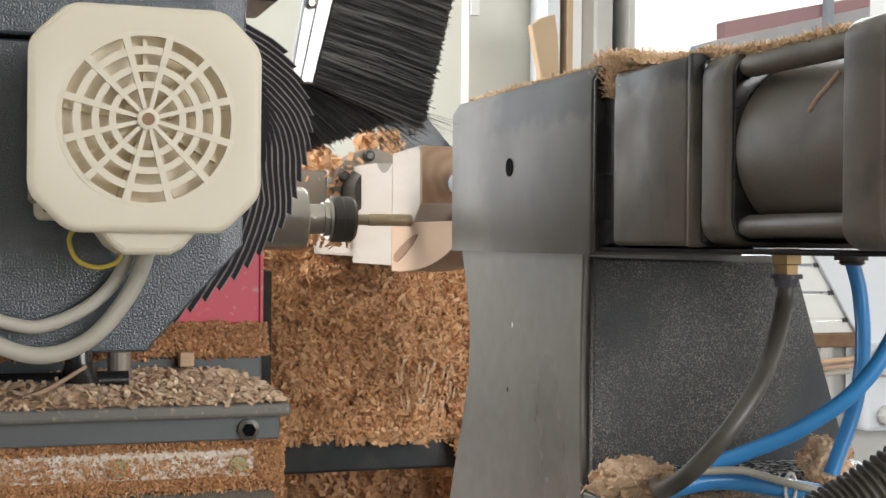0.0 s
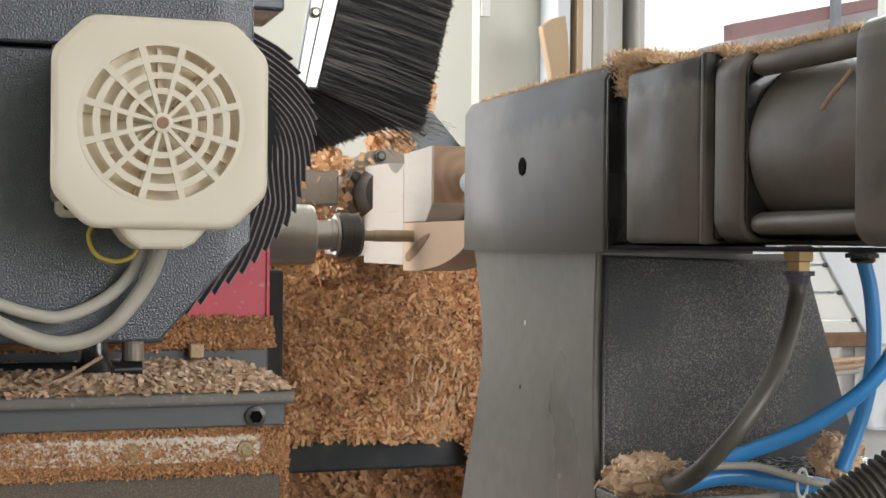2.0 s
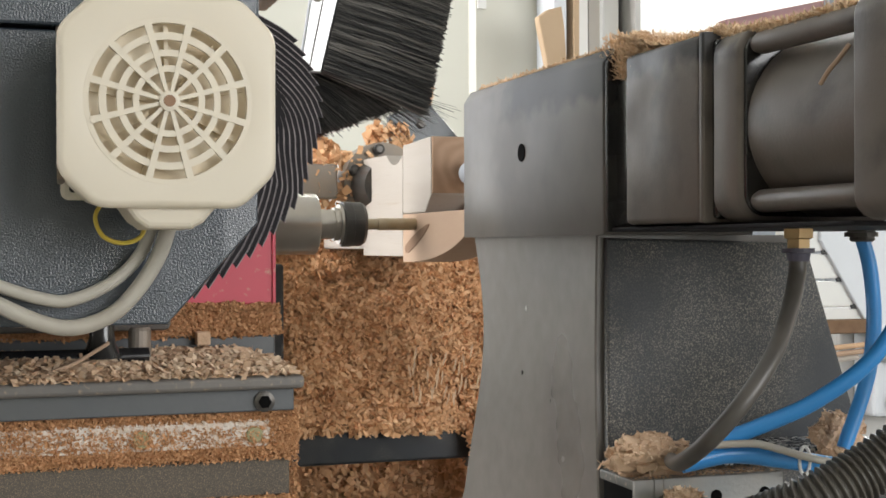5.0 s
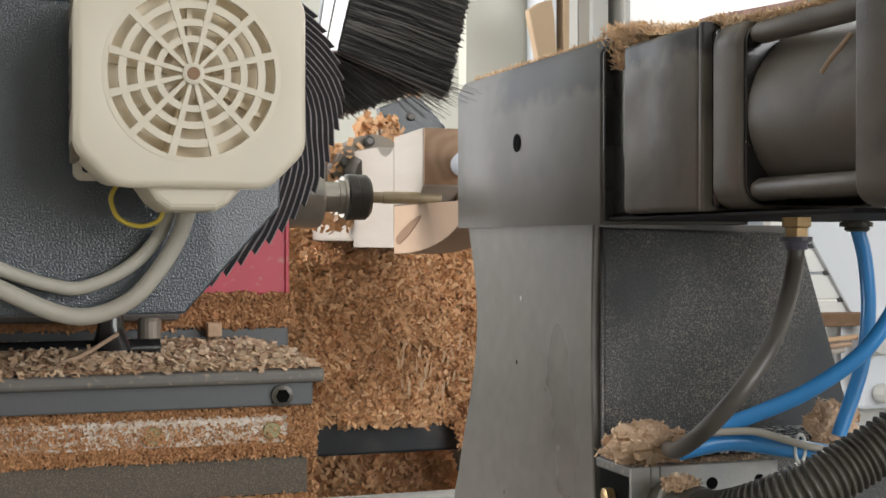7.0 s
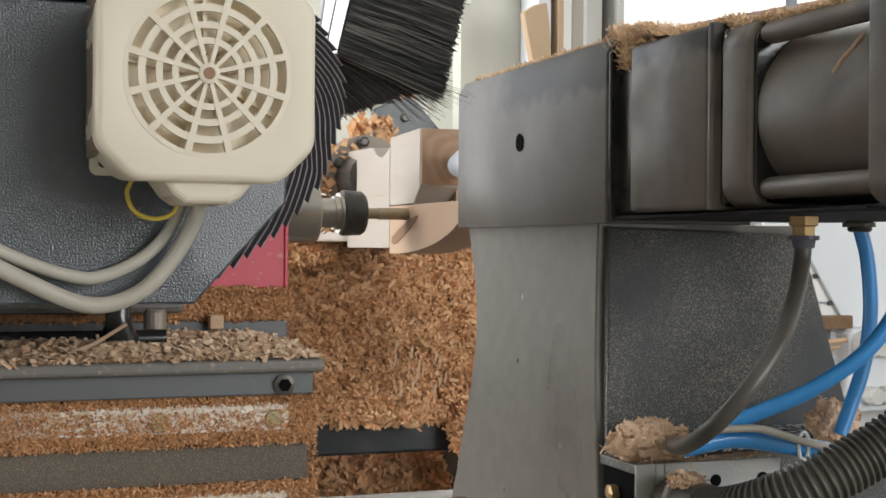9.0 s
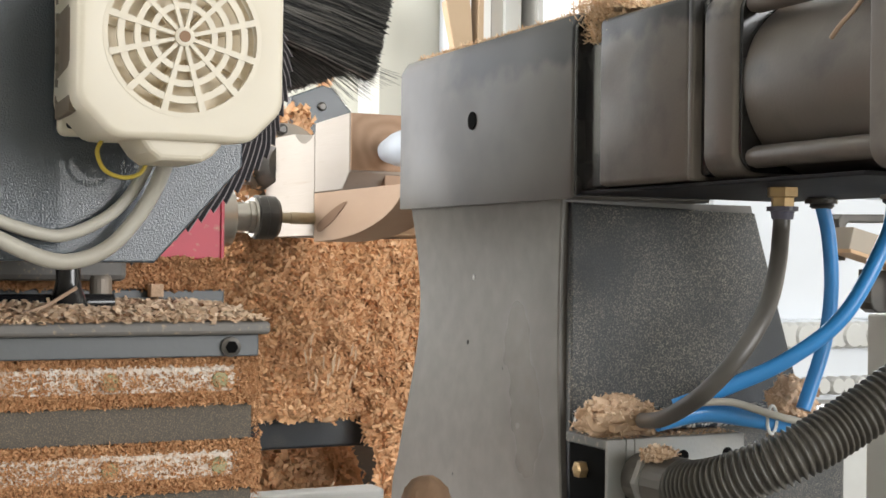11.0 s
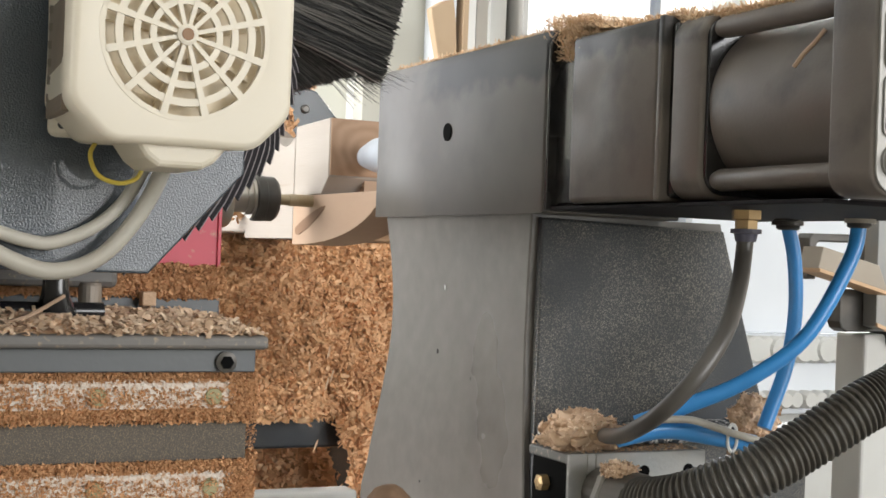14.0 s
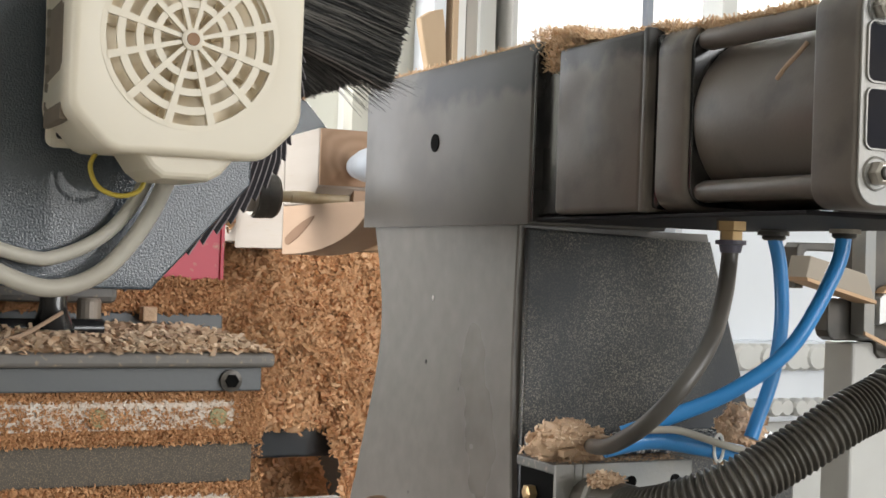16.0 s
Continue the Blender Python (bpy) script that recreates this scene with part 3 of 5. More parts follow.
    part("stand", boxbm(0.835, 0.89, 1.0, 1.04, 0.0, 1.1, 0.003), "lightgrey", c)


# ---- the lathe: bed, heap, workpiece ----
def lathe_bed():
    bed = thing("lathe_bed", (0.4, 1.8, 0), "dark grey steel lathe bed buried in wood chips", "lathe")
    part("beam", boxbm(-0.6, 0.645, 1.80, 1.90, 0.885, 0.94, 0.004), "textured", bed, "dark steel cross beam")
    part("side_plate", boxbm(0.3, 0.365, 1.80, 1.9, 0.94, 1.16, 0.004), "black", bed)
    part("base", boxbm(-0.8, 1.0, 0.7, 2.2, 0.0, 0.62, 0.01), "grey", bed)
    part("back_rail", boxbm(-0.6, 1.0, 1.95, 2.05, 0.62, 1.0, 0.004), "grey", bed)

    rng = random.Random(3)

    def slope(u, v):
        """The heap's face: u across, v from foot (0) to top (1)."""
        n = noise.noise(Vector((u * 9, v * 3.0, 1.7)))
        n2 = noise.noise(Vector((u * 30, v * 9, 5.1)))
        return 1.80 - 0.02 + 0.17 * v + 0.03 * n + 0.02 * n2 + 0.009 * noise.noise(Vector((u * 75, v * 24, 8.3)))

    def foot(u):
        low = 0.93 + 0.006 * noise.noise(Vector((u * 60, 0, 0)))
        fall = min(1.0, max(0.0, (u - 0.625) / 0.03))
        return low - 0.35 * fall

    bm = bmesh.new()
    grid = []
    nu, nv = 110, 60
    for i in range(nu + 1):
        u = 0.33 + (0.98 - 0.33) * i / nu
        row = []
        for j in range(nv + 1):
            v = j / nv
            z0 = foot(u)
            top = 1.20 + 0.165 * math.exp(-((u - 0.44) / 0.105) ** 4)
            if u < 0.40:
                top -= (0.40 - u) * 0.25
            z = z0 + (top - z0) * v
            vv = (z - 0.93) / 0.24
            row.append(bm.verts.new((u + 0.012 * noise.noise(Vector((3, u * 20, z * 20))), slope(u, max(vv, -0.3)) , z)))
        grid.append(row)
    for i in range(nu):
        for j in range(nv):
            bm.faces.new((grid[i][j], grid[i + 1][j], grid[i + 1][j + 1], grid[i][j + 1]))
    spots = []
    for f in bm.faces:
        c, nn = f.calc_center_median(), f.normal.copy()
        f.normal_update()
        nn = f.normal if f.normal.y < 0 else -f.normal
        for _ in range(min(30, round(6 * f.calc_area() / 2.6e-5)) if c.x < 0.80 else 1):
            p = c + Vector((rng.uniform(-0.005, 0.005), rng.uniform(-0.006, 0.002), rng.uniform(-0.004, 0.004)))
            spots.append((tuple(p), tuple(nn)))
    h = part("sawdust_heap", bm, "pile", smooth=True)
    tagged(h, "steep heap of orange-brown wood chips behind the lathe beam", "wood chips", kind="stuff")
    flakes("wood_chips", spots, "chips", "loose curled orange-brown wood chips covering the heap", "wood chips", rng, (0.0052, 0.0122), 0.42, flat=0.8, slim=(0.22, 0.48))
    low = part("lower_sawdust", heap(-0.3, 0.66, 1.84, 2.0, lambda x, y: 0.80 + (y - 1.84) * 0.8, 60, 12, 0.02, 4), "pile", smooth=True)
    tagged(low, "dark brown wood chips under the beam", "wood chips", kind="stuff")
    spots = [((rng.uniform(0.3, 0.66), y := rng.uniform(1.835, 1.93), 0.805 + (y - 1.84) * 0.8 + rng.uniform(-0.006, 0.01)), (0, -0.6, 0.8)) for _ in range(1200)]
    flakes("under_chips", spots, "chips", "brown wood chips in the shade under the beam", "wood chips", rng, (0.006, 0.012), 0.3, flat=0.9)


def workpiece():
    w = thing("workpiece", (0.5, 1.47, 1.17), "carved square wooden blank held between the lathe centres", "wood blank")
    # squared end block with a sloped lower corner
    pts = [(1.416, 1.305), (1.522, 1.302), (1.522, 1.222), (1.437, 1.222), (1.416, 1.240)]
    part("end_block", prism(pts, "x", 0.449, 0.60, 0.0008, 1), "pale_wood", w, "pale freshly planed end block")
    face = prism([(0.4505, 1.3045), (0.6, 1.3045), (0.6, 1.2425), (0.4505, 1.2425)], "y", 1.4135, 1.4175, 0)
    part("end_face", face, "end_grain", w, "brown end grain with growth rings")
    part("ledge", prism([(1.418, 1.242), (1.44, 1.2235), (1.418, 1.2235)], "x", 0.493, 0.6, 0), "brown_wood", w)
    # second block with a scooped top
    scoop = [(1.524, 1.172)]
    for k in range(9):
        a = k / 8
        scoop.append((1.524 + 0.07 * a, 1.291 + 0.004 * a - 0.012 * math.sin(math.pi * a)))
    scoop += [(1.70, 1.296), (1.70, 1.172)]
    part("scooped_block", prism(scoop, "x", 0.449, 0.60, 0.0006, 1), "pale_wood", w, "pale block with a scooped top")
    # lower carved part with a rounded outline
    arc = [(1.5232, 1.2212), (1.27, 1.2212)]
    for k in range(1, 14):
        a = math.pi / 2 * k / 13
        arc.append((1.5232 - 0.253 * max(0.0, math.cos(a)) ** 0.9, 1.2212 - 0.056 * math.sin(a) ** 1.15))
    part("carved_foot", prism(arc, "x", 0.4492, 0.498, 0.0006, 1), "brown_wood", w, "brown carved rounded foot with a routed slot")
    slot = [(1.512, 1.1845), (1.513, 1.180), (1.509, 1.1765), (1.500, 1.1765), (1.470, 1.1850), (1.442, 1.1965), (1.424, 1.2055), (1.422, 1.2085), (1.430, 1.2080), (1.455, 1.2030), (1.490, 1.1930)]
    # thin dark plate; the shade inside the slot is in its colour
    part("slot", prism(slot, "x", 0.4484, 0.4496), "dark_wood", w, "routed slot with its dark depth put into the colour")
    part("rear_body", boxbm(0.499, 0.62, 1.262, 1.70, 1.172, 1.2208, 0.002), "orange_wood", w, "smooth orange cut wood")
    part("shaft", boxbm(0.455, 0.60, 1.70, 1.95, 1.18, 1.30, 0.004), "pale_wood", w)


def headstock():
    rng = random.Random(17)
    spots = [((rng.uniform(0.36, 0.47), rng.uniform(1.70, 1.74), 1.19 + 0.115 * rng.random() + 0.01 * rng.random()), (rng.uniform(-0.5, 0.5), -1, 0.5)) for _ in range(420)]
    spots += [((rng.uniform(0.465, 0.525), rng.uniform(1.735, 1.75), rng.uniform(1.298, 1.345)), (0, -1, 0.6)) for _ in range(160)]
    spots += [((rng.uniform(0.552, 0.566), 1.776 + 0.01 * rng.random(), rng.uniform(1.36, 1.48)), (0, -1, 0.3)) for _ in range(160)]
    flakes("bracket_chips", spots, "chips", "orange-brown wood chips caught round the bracket", "wood chips", rng, (0.007, 0.014), 0.3, flat=0.9)
    h = thing("steady_rest", (0.5, 1.75, 1.2), "grey steel bracket and ring holding the workpiece", "bracket")
    pts = [(0.50, 1.36), (0.545, 1.378), (0.56, 1.374), (0.60, 1.33), (0.60, 1.30), (0.505, 1.30)]
    part("bracket", prism(pts, "y", 1.752, 1.77, 0.002), "hammer", h, "blue-grey angled bracket")
    part("screw", lathe([(1.746, 0.004), (1.749, 0.006), (1.752, 0.006)], "y", (0.5436, 1.3487), 16), "dark_steel", h)
    part("ring", lathe([(1.705, 0.03), (1.71, 0.052), (1.75, 0.052), (1.755, 0.04)], "y", (0.478, 1.268), 40), "dull_steel", h, "dusty steel flange")
    part("hub", lathe([(1.66, 0.03), (1.70, 0.036), (1.71, 0.036)], "y", (0.47, 1.262), 32), "dark_steel", h)
    for a in (100, 160):
        x, z = 0.478 + 0.043 * math.cos(radians(a)), 1.268 + 0.043 * math.sin(radians(a))
        part("cap_screw", lathe([(1.696, 0.004), (1.698, 0.007), (1.706, 0.007)], "y", (x, z), 16), "dark_steel", h)
    part("block", boxbm(0.34, 0.415, 1.70, 1.76, 1.245, 1.29, 0.003), "dull_steel", h, "grey square clamp block")


# ---- the tailstock and its cylinder ----
def tailstock():
    t = thing("tailstock", (0.5, 1.0, 0.6), "grey painted tailstock column with a dusty rounded housing", "lathe tailstock")
    # housing with chamfered upper edge
    pts = [(0.407, 1.192), (0.407, 1.316), (0.4135, 1.3265), (0.53, 1.335), (0.53, 1.192)]
    bm = prism(pts, "y", 0.882, 1.188, 0.003, 3)
    part("housing", bm, "housing", t, "grey painted quill housing", True)
    part("hole", lathe([(0.4062, 0.0075), (0.4075, 0.0075)], "x", (1.041, 1.2615), 24), "void", t, "dark oiling hole")
    part("end_plate", prism([(0.4082, 1.194), (0.4082, 1.3155), (0.4145, 1.3255), (0.528, 1.334), (0.528, 1.194)], "y", 0.8795, 0.8824, 0.001), "gloss_black", t, "glossy black end face")
    # shade in the gap, drawn as a near-black block
    part("neck", boxbm(0.416, 0.52, 0.846, 0.884, 1.196, 1.322, 0.004), "gloss_black", t, "black neck standing for the shaded gap between housing and flange")
    # column: a side that waves, and a flared textured front
    rng = [(1.192, 0.0), (1.15, -0.008), (1.11, -0.012), (1.07, -0.010), (1.02, 0.0), (0.97, 0.014), (0.9, 0.034), (0.62, 0.05)]
    bm = bmesh.new()
    rows = []
    fine = spline([(z, v, 0) for z, v in rng], 60)
    for z, bulge in [(p.x, p.y) for p in fine]:
        k = (1.192 - z) / 0.15
        right = 0.585 + 0.046 * k
        rows.append([bm.verts.new(p) for p in ((0.411 + 0.004 * math.sin(k * 3), 1.168 + bulge, z), (0.4105 + 0.003 * math.sin(k * 3), 1.03, z), (0.4108, 0.9042 - bulge * 0.25, z),
                                               (0.412, 0.903 - bulge * 0.25, z), (right, 0.903 - bulge * 0.25, z), (right, 1.168 + bulge, z))])
    for p, q in zip(rows, rows[1:]):
        for i in range(6):
            j = (i + 1) % 6
            bm.faces.new((p[i], p[j], q[j], q[i]))
    bm.faces.new(rows[0])
    bm.faces.new(rows[-1][::-1])
    part("column", bm, "tail", t, "smooth grey cast column", True)
    pts = [(0.4165, 1.19), (0.585, 1.186), (0.634, 1.036), (0.75, 0.7), (0.4165, 0.7)]
    part("front_web", prism(pts, "y", 0.8975, 0.9045, 0.002), "textured", t, "rough blue-black textured front face")
    part("foot", boxbm(0.4175, 0.66, 0.876, 0.897, 0.7, 1.027, 0.003), "textured", t)
    part("ledge", boxbm(0.4178, 0.628, 0.842, 0.897, 1.0275, 1.0375, 0.002), "glint", t, "blue-black ledge with pale specks for dust and painted glints")
    part("pedestal", boxbm(0.40, 0.75, 0.9, 1.2, 0.6, 0.8, 0.005), "tail", t)
    for y, z, r, m in [(1.0474, 1.1321, 0.0016, 'white'), (1.0561, 1.0777, 0.0013, 'black'), (0.9926, 1.0606, 0.0011, 'black'), (1.0706, 0.9657, 0.0009, 'black')]:
        bm = prism([(y + r * (0.7 + 0.3 * math.sin(k * 2.3)) * math.cos(k), z + 1.5 * r * math.sin(k)) for k in range(6)], "x", 0.4105 + 0.003 * math.sin(20 * (1.192 - z)) - 0.0004, 0.417)
        part("paint_chip", bm, m, t)
    part("live_centre", lathe([(1.413, 0.005), (1.405, 0.0125), (1.375, 0.0185), (1.31, 0.0235), (1.25, 0.0265), (1.188, 0.028)], "y", (0.49, 1.264), 40), "cone", t, "steel live centre cone", True)
    return t


def cylinder():
    c = thing("pneumatic_cylinder", (0.46, 0.72, 1.2), "dusty dark grey pneumatic cylinder with tie rods", "air cylinder")
    part("front_block", boxbm(0.407, 0.53, 0.743, 0.848, 1.1988, 1.316, 0.004, 3), "tail_dark", c, "dark grey mounting block", True)
    part("block_lip", boxbm(0.4064, 0.531, 0.7375, 0.7432, 1.1982, 1.3168, 0.0016, 3), "tail_dark", c, "thin proud lip of the block", True)
    # near-black colour carries the shade between block and cap
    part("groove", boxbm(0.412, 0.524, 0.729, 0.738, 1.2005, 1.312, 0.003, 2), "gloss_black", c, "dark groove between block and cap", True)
    part("front_cap", roundbox(0.4085, 0.5235, 0.6985, 0.7305, 1.1985, 1.3145, 0.016, 0.0035), "tail_dark", c, "rounded front end cap", True)
    # shade between cap and barrel, put in as a black plate
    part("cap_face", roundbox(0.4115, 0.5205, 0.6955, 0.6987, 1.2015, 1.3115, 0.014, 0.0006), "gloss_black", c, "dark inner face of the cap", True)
    part("splinter", tubebm([(0.4085, 0.6155, 1.2703), (0.4095, 0.609, 1.277), (0.4115, 0.603, 1.2825), (0.4145, 0.598, 1.2895)], 0.0013, 10, 6), "brown_wood", c, "brown splinter leaning on the barrel")
    part("barrel", lathe([(0.575, 0.0545), (0.692, 0.0545), (0.6955, 0.053), (0.6965, 0.05)], "y", (0.4655, 1.2555), 72), "tail_dark", c, "plain round barrel", True)
    for x in (0.4195, 0.5125):
        for z in (1.2105, 1.3035):
            part("tie_rod", lathe([(0.575, 0.0068), (0.69, 0.0068), (0.6955, 0.0052)], "y", (x, z), 20), "tail_dark", c, "", True)
    part("end_cap", roundbox(0.407, 0.5255, 0.5515, 0.5855, 1.1975, 1.3145, 0.013, 0.003), "tail_dark", c, "dusty grey cast end cap", True)
    bm = bmesh.new()
    outer = [(x, z) for x, z in rounded(0.4085, 0.524, 1.199, 1.313, 0.0125)]
    prism(outer, "y", 0.5502, 0.5516, 0.0004, 1, bm)
    face = part("face_plate", bm, "box_grey", c, "bright worn cast face")
    for z0, z1 in ((1.2285, 1.2592), (1.2632, 1.2940)):
        part("recess", prism(rounded(0.4125, 0.520, z0, z1, 0.004), "y", 0.5496, 0.5506), "pocket", c, "blue-black recessed pocket")
        part("pocket_rim", ringbm(0.4125, 0.520, z0, z1, 0.004, 0.0009, 0.5488, 0.5503), "box_grey", face)
    for x in (0.4205, 0.511):
        for z in (1.2155, 1.3015):
            part("nut_seat", lathe([(0.5494, 0.0078), (0.5488, 0.0088), (0.5503, 0.0092)], "y", (x, z), 24), "box_grey", c)
            nut = part("nut", lathe([(0.5425, 0.0048), (0.5435, 0.0066), (0.5492, 0.0066)], "y", (x, z), 6), "steel", c, "bright hexagon nut")
            part("stud", lathe([(0.5405, 0.0030), (0.541, 0.0038), (0.5428, 0.0038)], "y", (x, z), 16), "dark_steel", nut)
    part("base_plate", boxbm(0.412, 0.60, 0.592, 0.88, 1.1945, 1.1972, 0.0008), "fin", c, "black base plate under the cylinder")
    part("brass_fitting", lathe([(1.198, 0.008), (1.1972, 0.0098), (1.1888, 0.0098), (1.188, 0.0075), (1.1825, 0.0075)], "z", (0.4595, 0.715), 6), "brass", c, "brass hexagon fitting")
    part("push_fitting", lathe([(1.1975, 0.0095), (1.1935, 0.0095), (1.193, 0.0115), (1.190, 0.0115)], "z", (0.5655, 0.80), 24), "dark_steel", c)
    part("elbow", tubebm([(0.60, 0.715, 1.209), (0.585, 0.725, 1.2085), (0.574, 0.735, 1.204), (0.5735, 0.735, 1.193)], 0.0092, 20, 16), "dark_steel", c, "", True)
    part("elbow_ring", lathe([(1.1945, 0.0105), (1.1915, 0.0105)], "z", (0.5735, 0.735), 24), "cable", c)
    return c


def hoses():
    def hose(name, pts, r, m, label, n=60, **k):
        return tagged(part(name, tubebm(pts, r, n, 16, **k), m, smooth=True), label, "hose")

    black = hose("black_hose", [(0.4595, 0.715, 1.183), (0.4575, 0.714, 1.165), (0.4445, 0.701, 1.146), (0.424, 0.684, 1.1232), (0.4055, 0.677, 1.103), (0.391, 0.68, 1.0848), (0.3845, 0.699, 1.0667), (0.397, 0.748, 1.0495), (0.4155, 0.792, 1.0415), (0.428, 0.82, 1.038)], 0.0054, "tube", "smoky black pneumatic hose curving down from the brass fitting")
    part("collar", lathe([(1.1825, 0.0098), (1.1798, 0.0098), (1.1795, 0.0075), (1.1745, 0.0066)], "z", (0.4595, 0.715), 24), "collar", black, "dusky violet hose collar")
    hang = hose("blue_hose", [(0.5655, 0.80, 1.192), (0.573, 0.80, 1.166), (0.5758, 0.80, 1.128), (0.5695, 0.80, 1.089), (0.551, 0.80, 1.043)], 0.0053, "blue", "bright blue pneumatic hose hanging from a push fitting")
    part("collar", lathe([(1.1905, 0.0082), (1.1880, 0.0088), (1.1865, 0.0070)], "z", (0.5662, 0.80), 20), "dark_steel", hang, "black release collar")
    sweep = hose("blue_hose", [(0.5735, 0.735, 1.194), (0.5656, 0.735, 1.1655), (0.5345, 0.74, 1.114), (0.5, 0.755, 1.0835), (0.467, 0.775, 1.0645), (0.436, 0.795, 1.0495)], 0.0054, "blue", "bright blue pneumatic hose sweeping down to the bracket box")
    part("collar", lathe([(1.1922, 0.0080), (1.1895, 0.0086), (1.1880, 0.0068)], "z", (0.5728, 0.735), 20), "dark_steel", sweep, "black release collar")
    hose("blue_hose", [(0.4221, 0.795, 1.040), (0.4554, 0.79, 1.0455), (0.49, 0.785, 1.0415), (0.53, 0.785, 1.034)], 0.0066, "blue", "darker blue hose lying over the box")
    hose("beige_hose", [(0.438, 0.78, 1.0535), (0.46, 0.772, 1.0545), (0.4736, 0.77, 1.052), (0.5026, 0.77, 1.0435), (0.535, 0.77, 1.036)], 0.0026, "cable", "thin beige tube lying along the blue hose")
    tagged(part("cable_tie", tubebm([(0.505 + 0.004 * math.cos(a), 0.778, 1.040 + 0.0095 * math.sin(a)) for a in np.linspace(0, 6.2, 14)], 0.0012, 40, 6), "white"), "white plastic cable tie round the tubes", "cable tie")
    pts = [(0.4285, 0.80, 0.998), (0.4255, 0.765, 1.001), (0.433, 0.73, 1.0105), (0.4575, 0.70, 1.029), (0.4924, 0.69, 1.0485), (0.529, 0.68, 1.072), (0.5563, 0.675, 1.086), (0.62, 0.67, 1.125), (0.75, 0.67, 1.21)]
    conduit = tagged(part("corrugated_conduit", tubebm(pts, 0.0158, 1200, 18, wave=0.0015, waves=150), "conduit", smooth=True), "black ribbed plastic conduit leading to the bracket box", "conduit")
    b = thing("bracket_box", (0.45, 0.84, 0.99), "dusty folded grey steel bracket box with slotted holes", "bracket")
    # the bracket is open here; its inner shade is drawn as a black plate
    part("side_opening_shade", boxbm(0.4015, 0.404, 0.8235, 0.872, 0.93, 1.0185, 0.0006, 1), "void", b, "black plate standing for the bracket's open shaded side")
    part("side_rim", boxbm(0.3995, 0.404, 0.8215, 0.875, 1.0185, 1.0255, 0.0012, 2), "box_dark", b, "dusty folded rim")
    part("top_panel", boxbm(0.4042, 0.515, 0.8232, 0.875, 1.0222, 1.0255, 0.0008, 2), "box_dark", b, "dust-covered top of the bracket")
    part("end_panel", boxbm(0.512, 0.515, 0.8232, 0.872, 0.93, 1.022, 0.0006, 1), "box_dark", b)
    for q in ((0.3995, 0.4145, 0.82, 0.823, 0.93, 1.0257), (0.4148, 0.4215, 0.82, 0.823, 1.0105, 1.0257), (0.4218, 0.515, 0.82, 0.823, 0.93, 1.0257)):
        part("front_panel", boxbm(*q, 0.0008, 2), "box_grey", b)
    # black block behind the slot gives the opening its shade by colour
    part("back", boxbm(0.404, 0.51, 0.85, 0.872, 0.93, 1.02, 0), "black", b)
    part("bolt", lathe([(0.394, 0.003), (0.395, 0.006), (0.401, 0.006)], "x", (0.852, 1.0015), 6), "brass", b, "brassy hexagon bolt")
    for x in (0.462, 0.50):
        part("hole", lathe([(0.8192, 0.0042), (0.8205, 0.0042)], "y", (x, 1.012), 20), "void", b)
    part("gland", lathe([(0.77, 0.0165), (0.772, 0.0195), (0.795, 0.0195), (0.797, 0.0175), (0.8195, 0.0175)], "y", (0.4275, 0.999), 24), "conduit", conduit, "black screwed conduit gland")
    part("lock_ring", lathe([(0.797, 0.019), (0.798, 0.021), (0.803, 0.021), (0.804, 0.019)], "y", (0.4275, 0.999), 8), "box_grey", conduit, "grey steel lock ring")
    return b


